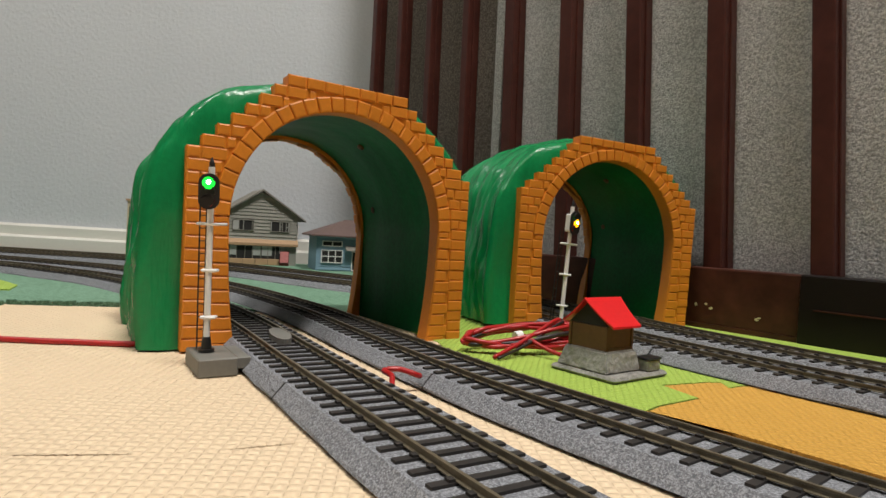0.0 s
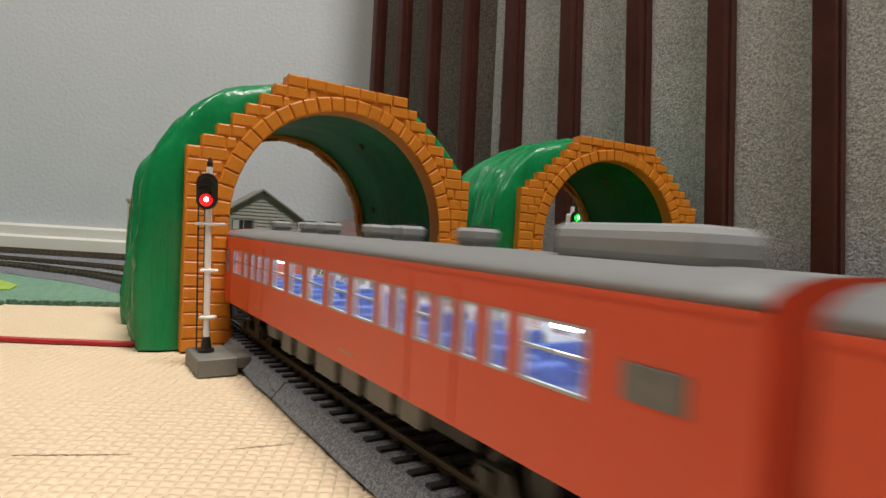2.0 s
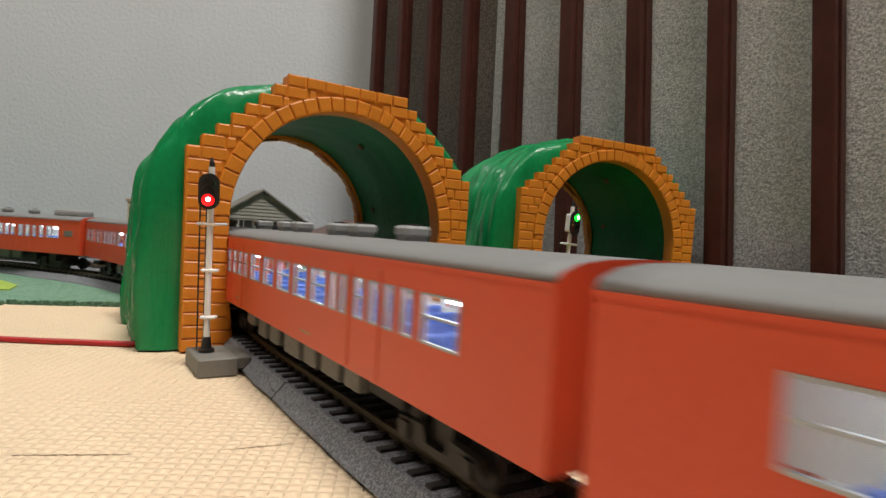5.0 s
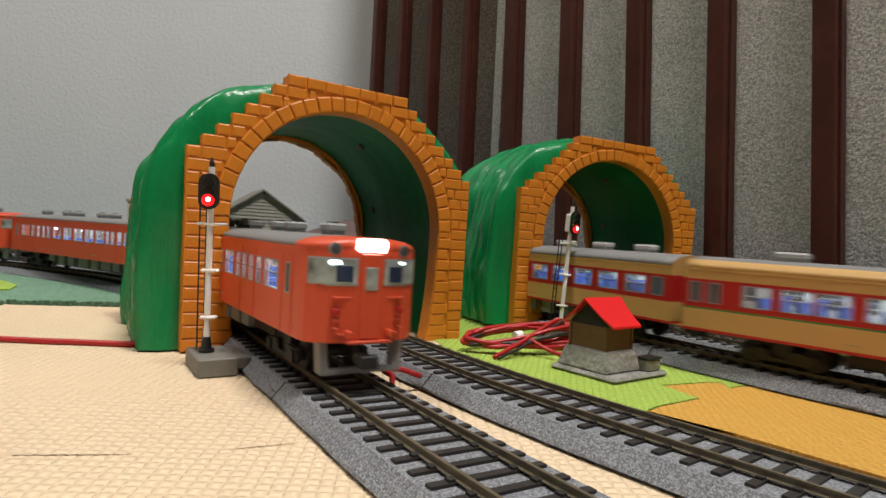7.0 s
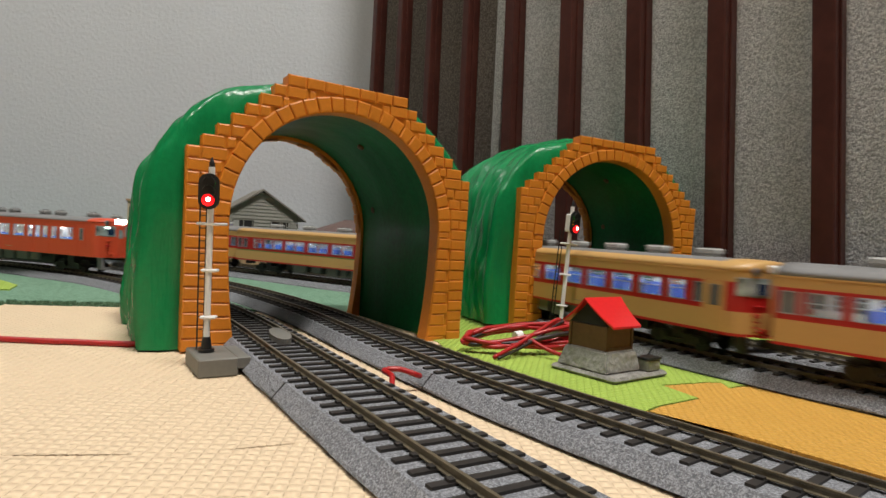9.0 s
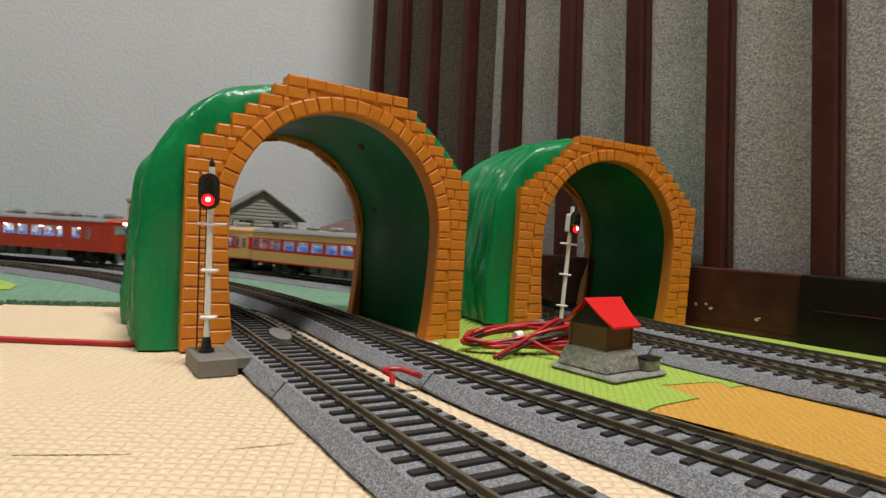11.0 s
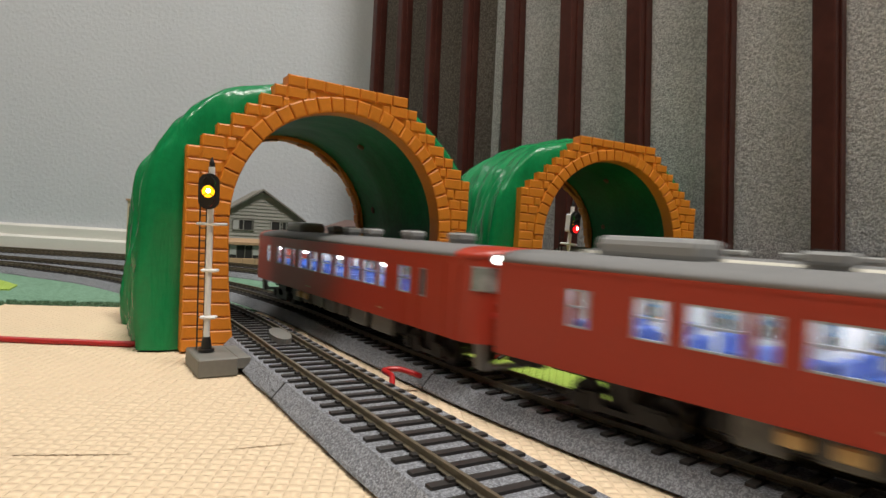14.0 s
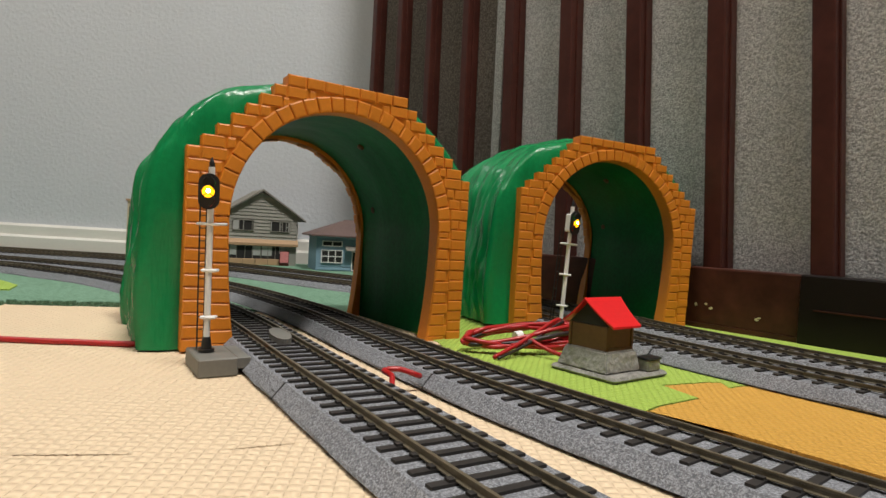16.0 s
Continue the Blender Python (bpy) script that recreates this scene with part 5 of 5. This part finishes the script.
            ring = [(h - px + 0.0005, py) for px, py in ((-0.0014, 0.0064), (-0.0010, 0.0090), (-0.0003, 0.0116))] + [(h - 0.002, 0.0116), (h - 0.002, 0.0064)]
            prism(bm, [(sd * px, q * py) for px, py in ring], zf1 - 0.0070, zf1 - 0.0020, axis="z")
            part("driver_seat", bm, M["seat_dark"], c, "dark blue patch on the screen for the dim cab inside")
        face("door", -0.0036, 0.0036, Z_SILL + 0.0011, Z_EAVE - 0.001, cab_mat, 0.0006)
        face("door_window", -0.0022, 0.0022, zf1 - 0.0098, zf1 - 0.0022, "cab_glass", 0.0009)
        for yy in (-0.0072, 0.0072):
            face("jumper_socket", yy - 0.0010, yy + 0.0010, Z_SILL + 0.0014, Z_SILL + 0.0040, bands[0][2], 0.0016, 0.0004)
        face("front_step", -0.0080, 0.0080, Z_SILL - 0.0003, Z_SILL + 0.0007, bands[0][2], 0.0016, 0.0003)
        zs = Z_EAVE + 0.0016
        face("destination_sign", -0.0052, 0.0052, zs - 0.0020, zs + 0.0022, "sign" if cab in lit else "white_plastic", 0.0005, 0.0008, off=0.0002, label="lit destination sign" if cab in lit else "")
        # glowing bars put on the screens for the glare at their top
        if cab in lit and lit[0] != "H":
            face("cab_glow", 0.0100, 0.0138, zf1 - 0.0016, zf1 - 0.0003, "cab_glare", 0.0006, 0.0003, off=-0.0012)
            face("cab_glow", -0.0125, -0.0105, zf1 - 0.0012, zf1 - 0.0004, "cab_glare", 0.0006, 0.0003, off=-0.0012)
        # plough and steps under the cab
        bm = bmesh.new()
        for q in (-1, 1):
            prism(bm, [(q * 0.0150, Z_SILL), (q * 0.0126, Z_SILL), (q * 0.0115, 0.0062), (q * 0.0120, 0.0042), (q * 0.0142, 0.0042)], sd * (h - 0.007), sd * (h - 0.002), axis="x")
        a, b = sorted((sd * (h - 0.004), sd * (h - 0.0015)))
        box(bm, a, b, -0.0125, 0.0125, 0.0042, 0.0060)
        part("plough", bm, M["bogie" if cab_mat in ("ivory", "cream_paint") else "skirt_grey"], c, "skirt and plough below the cab")
    return e


BA = [(Z_SILL, Z_EAVE, "orange_paint")]
BC = [(0.0136, 0.0428, "dark_red_paint")]
WC = (0.0264, 0.0373)
BB = [(0.0120, 0.0133, "crimson"), (0.0133, 0.0232, "cream_paint"), (0.0232, 0.0368, "crimson"), (0.0368, 0.0415, "cream_paint")]
BG = [(0.0120, 0.0133, "crimson"), (0.0133, 0.0225, "cream_paint"), (0.0225, 0.0233, "line_green"), (0.0233, 0.0368, "crimson"), (0.0368, 0.0415, "cream_paint")]
BD = [(0.0120, 0.0205, "blue_paint"), (0.0205, 0.0214, "ivory"), (0.0214, 0.0220, "blue_paint"), (0.0220, 0.0415, "ivory")]
ROW = lambda n, a, b, ln: [(a + (b - a) * i / (n - 1), ln) for i in range(n)]
UNITS_A = [(x, 0.0078) for x in (0.098, 0.060, 0.041, 0.002, -0.017, -0.050)]
UNITS_B = ROW(7, -0.095, 0.095, 0.0120)

A1 = railcar("vermilion model railcar with lit windows leading its train", LAYOUT_A, BA, "orange_paint", "F", UNITS_A, group="vermilion train", doors=(14.5, 24, 55.5, 74, 183, 200), box_unit=-0.104)
for sd in (-1, 1):
    bm = bmesh.new()
    box(bm, -0.1275, -0.1175, sd * CAR_W / 2 - 0.0004, sd * CAR_W / 2 + 0.0004, 0.0305, 0.0355, bevel=0.0002)
    part("louvre", bm, M["under"], A1, "grey louvre grille")
A2 = railcar("vermilion model railcar with grey roof and cab", LAYOUT_A_MATE, BA, "orange_paint", "R", [(-x, l) for x, l in UNITS_A], group="vermilion train", doors=(27, 44, 198, 210, 235, 245), flip=False)
A3 = railcar("vermilion model railcar with cab facing its neighbour", LAYOUT_A, BA, "orange_paint", "F", UNITS_A, group="vermilion train", doors=(14.5, 24, 55.5, 74, 183, 200), lit=("S", "F"))
A4 = railcar("vermilion model railcar with lit sign at the tail", LAYOUT_A, BA, "orange_paint", "R", [(-x, l) for x, l in UNITS_A], group="vermilion train", doors=(14.5, 24, 55.5, 74, 183, 200), lit=("S", "R"))
# the dark red cars sit a little lower
Z_SILL, Z_EAVE, Z_TOP = 0.0136, 0.0428, 0.0476
UNITS_C = [(0.100, 0.0105), (0.060, 0.0105), (0.038, 0.0105), (-0.010, 0.0105), (-0.045, 0.0105)]
C1 = railcar("dark red model railcar with glowing headlamps", LAYOUT_C, BC, "dark_red_paint", "F", UNITS_C, group="dark red train", wz=WC, seat_top=0.0285, doors=(10, 19, 36, 47), lit=("H", "F"), box_unit=-0.092)
C2 = railcar("dark red model railcar with roof cooling box", LAYOUT_C, BC, "dark_red_paint", "FR", [(0.090, 0.0105), (0.052, 0.0105), (0.0113, 0.0105), (-0.014, 0.0105), (-0.0356, 0.0105)], group="dark red train", wz=WC, seat_top=0.0285, doors=(10, 19, 36, 47), lit=("H", "F"), box_unit=-0.092)
# so do the express and the ivory cars
Z_SILL, Z_EAVE, Z_TOP = 0.0120, 0.0415, 0.0475
WB = (0.0256, 0.0354)
for car in (C1, C2):
    for sd in (-1, 1):
        for x in (-0.047, -0.036):
            bm = bmesh.new()
            box(bm, x - 0.0030, x + 0.0030, sd * 0.0170 - 0.0015, sd * 0.0170 + 0.0015, 0.0090, 0.0125, bevel=0.0005)
            part("valve_box", bm, M["block_tan"], car, "small tan block below the floor")
B1 = railcar("cream and crimson express model railcar", LAYOUT_B, BB, "cream_paint", "F", UNITS_B, "unit_pale", group="cream express train", wz=WB, seat_top=0.0305, chips=False)
B2 = railcar("cream and crimson express coach with a green line", LAYOUT_G, BG, "cream_paint", "", ROW(5, -0.09, 0.09, 0.0135), "unit_pale", group="cream express train", wz=WB, seat_top=0.0305, shoulder=True, roof_mat="roof_grey", chips=False)
B3 = railcar("cream and crimson express coach with blue seats", LAYOUT_K, BB, "cream_paint", "R", UNITS_B, "unit_pale", group="cream express train", wz=WB, seat_top=0.0305, shoulder=True, flip=False, chips=False)
for sd in (-1, 1):
    bm = bmesh.new()
    box(bm, -CAR_L / 2 + 0.0095, -CAR_L / 2 + 0.0215, sd * CAR_W / 2 - 0.0004, sd * CAR_W / 2 + 0.0004, 0.0134, 0.0367)
    cab_door = part("cab_door", bm, M["cream_paint"], B3, "cream cab door")
    bm = bmesh.new()
    box(bm, -CAR_L / 2 + 0.0120, -CAR_L / 2 + 0.0180, sd * CAR_W / 2 - 0.0006, sd * CAR_W / 2 + 0.0006, 0.0250, 0.0350, bevel=0.0003)
    part("door_window", bm, M["dark_pane"], cab_door)
B4 = railcar("cream and crimson express railcar at the tail", LAYOUT_E, BB, "cream_paint", "R", UNITS_B, "unit_pale", group="cream express train", wz=WB, seat_top=0.0305, flip=False, chips=False)
D1 = railcar("ivory and blue model railcar with blue seats", LAYOUT_D, BD, "ivory", "F", ROW(6, -0.09, 0.080, 0.0135), "unit_pale", group="ivory and blue train", seat_top=0.0310, wz=(0.0250, 0.0345), blind="orange", chips=False, shoulder=True)
D2 = railcar("ivory and blue model railcar at the tail", LAYOUT_D, BD, "ivory", "R", ROW(6, -0.09, 0.080, 0.0135), "unit_pale", group="ivory and blue train", seat_top=0.0310, wz=(0.0250, 0.0345), blind="orange", chips=False, shoulder=True)

# ---- tracks last, with their many sleepers ----
railway("t1", "grey ballasted model track curving into the tunnel", [(-0.0370, 0.2170)])
railway("t2", "grey ballasted model track beside the inner one", [(0.0120, 0.2450)])
railway("t3", "grey ballasted model track behind the kiosk", [(0.1270, 0.3310)])
railway("t4", "outermost grey ballasted model track along the partition")
e = thing("switch_cover", "oval grey switch motor cover beside the rail", "switch cover", m=pose(-0.0745, 0.2870, 0.0064, 0, 0, 114))
bm = bmesh.new()
prism(bm, [(0.0165 * math.cos(a), 0.0046 * math.sin(a)) for a in np.linspace(0, 2 * math.pi, 33)[:-1]], 0.0, 0.0030, axis="z")
part("cover", bm, M["grey_plastic"], e)


# ---- what moves ----
def front_at(t, knots):
    """Place of a train's front along its track at t, from (seconds, metres) knots, going on at the end speeds."""
    (t0, s0), (t1, s1) = knots[0], knots[1]
    for a, b in zip(knots, knots[1:]):
        (t0, s0), (t1, s1) = a, b
        if t <= b[0]:
            break
    return s0 + (s1 - s0) * (t - t0) / (t1 - t0)


def run(cars, key, way, knots, length=CAR_L, pitch=PITCH):
    """Cars follow their track, each carried on its two bogies."""
    for i, car in enumerate(cars):
        rows = []
        for k in range(81):
            t = 16.0 * k / 80
            s = front_at(t, knots) - way * (length / 2 + i * pitch)
            a, b = on_path(key, s - way * length * 0.344), on_path(key, s + way * length * 0.344)
            m = (a + b) / 2
            rows.append((t, Matrix.Translation((m.x, m.y, RAIL_Z)) @ Matrix.Rotation(math.atan2(b.y - a.y, b.x - a.x), 4, "Z")))
        walk(car, rows)


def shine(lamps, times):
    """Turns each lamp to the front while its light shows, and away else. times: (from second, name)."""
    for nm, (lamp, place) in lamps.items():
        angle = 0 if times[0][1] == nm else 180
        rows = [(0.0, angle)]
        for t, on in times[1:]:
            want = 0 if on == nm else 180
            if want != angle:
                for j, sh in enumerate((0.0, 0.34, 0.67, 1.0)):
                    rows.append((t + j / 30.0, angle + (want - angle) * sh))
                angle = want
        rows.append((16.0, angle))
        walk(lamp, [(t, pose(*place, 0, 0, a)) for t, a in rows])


KNOTS_A = [(0.0, 0.0150), (0.7, 0.1560), (1.0, 0.2175), (1.5, 0.3165), (2.0, 0.4140), (2.5, 0.5180), (3.0, 0.6185), (3.5, 0.7180), (4.0, 0.8145), (6.5, 1.2975), (7.0, 1.4005), (7.6, 1.5190), (9.0, 1.825), (9.2, 1.872), (16.0, 3.30)]
KNOTS_B = [(0.0, -0.875), (6.6, 0.6800), (7.0, 0.7675), (8.0, 1.0200), (9.0, 1.2870), (9.2, 1.340), (11.5, 1.9577), (11.7, 2.005), (13.0, 2.3747), (13.3, 2.440), (16.0, 3.10)]
KNOTS_C = [(0.0, 3.685), (11.7, 0.643), (12.1, 0.540), (12.5, 0.411), (13.0, 0.279), (13.3, 0.200), (13.5, 0.135), (14.0, 0.005), (14.5, -0.138), (15.0, -0.267), (16.0, -0.54)]
KNOTS_D = [(0.0, 4.26), (12.1, 0.634), (12.5, 0.511), (14.5, -0.0434), (16.0, -0.46)]


def motions():
    run([A1, A2, A3, A4], "t1", 1, KNOTS_A)
    run([B1, B2, B3, B4], "t3", 1, KNOTS_B)
    run([C1, C2], "t2", -1, KNOTS_C)
    run([D1, D2], "t4", -1, KNOTS_D)
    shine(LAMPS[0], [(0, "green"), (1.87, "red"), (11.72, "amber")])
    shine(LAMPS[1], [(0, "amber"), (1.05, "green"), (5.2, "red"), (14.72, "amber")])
    # the mast by the track trembles as the train goes by
    walk(signal_a, [(t, SIG_A @ pose(0, 0, 0, 0, a, 0)) for t, a in ((0.0, 0), (0.9, 0), (1.3, -1.2), (1.6, -1.3), (2.0, -0.6), (2.6, -0.9), (3.1, -0.7), (3.5, 0), (6.4, 0), (16.0, 0))])


motions()
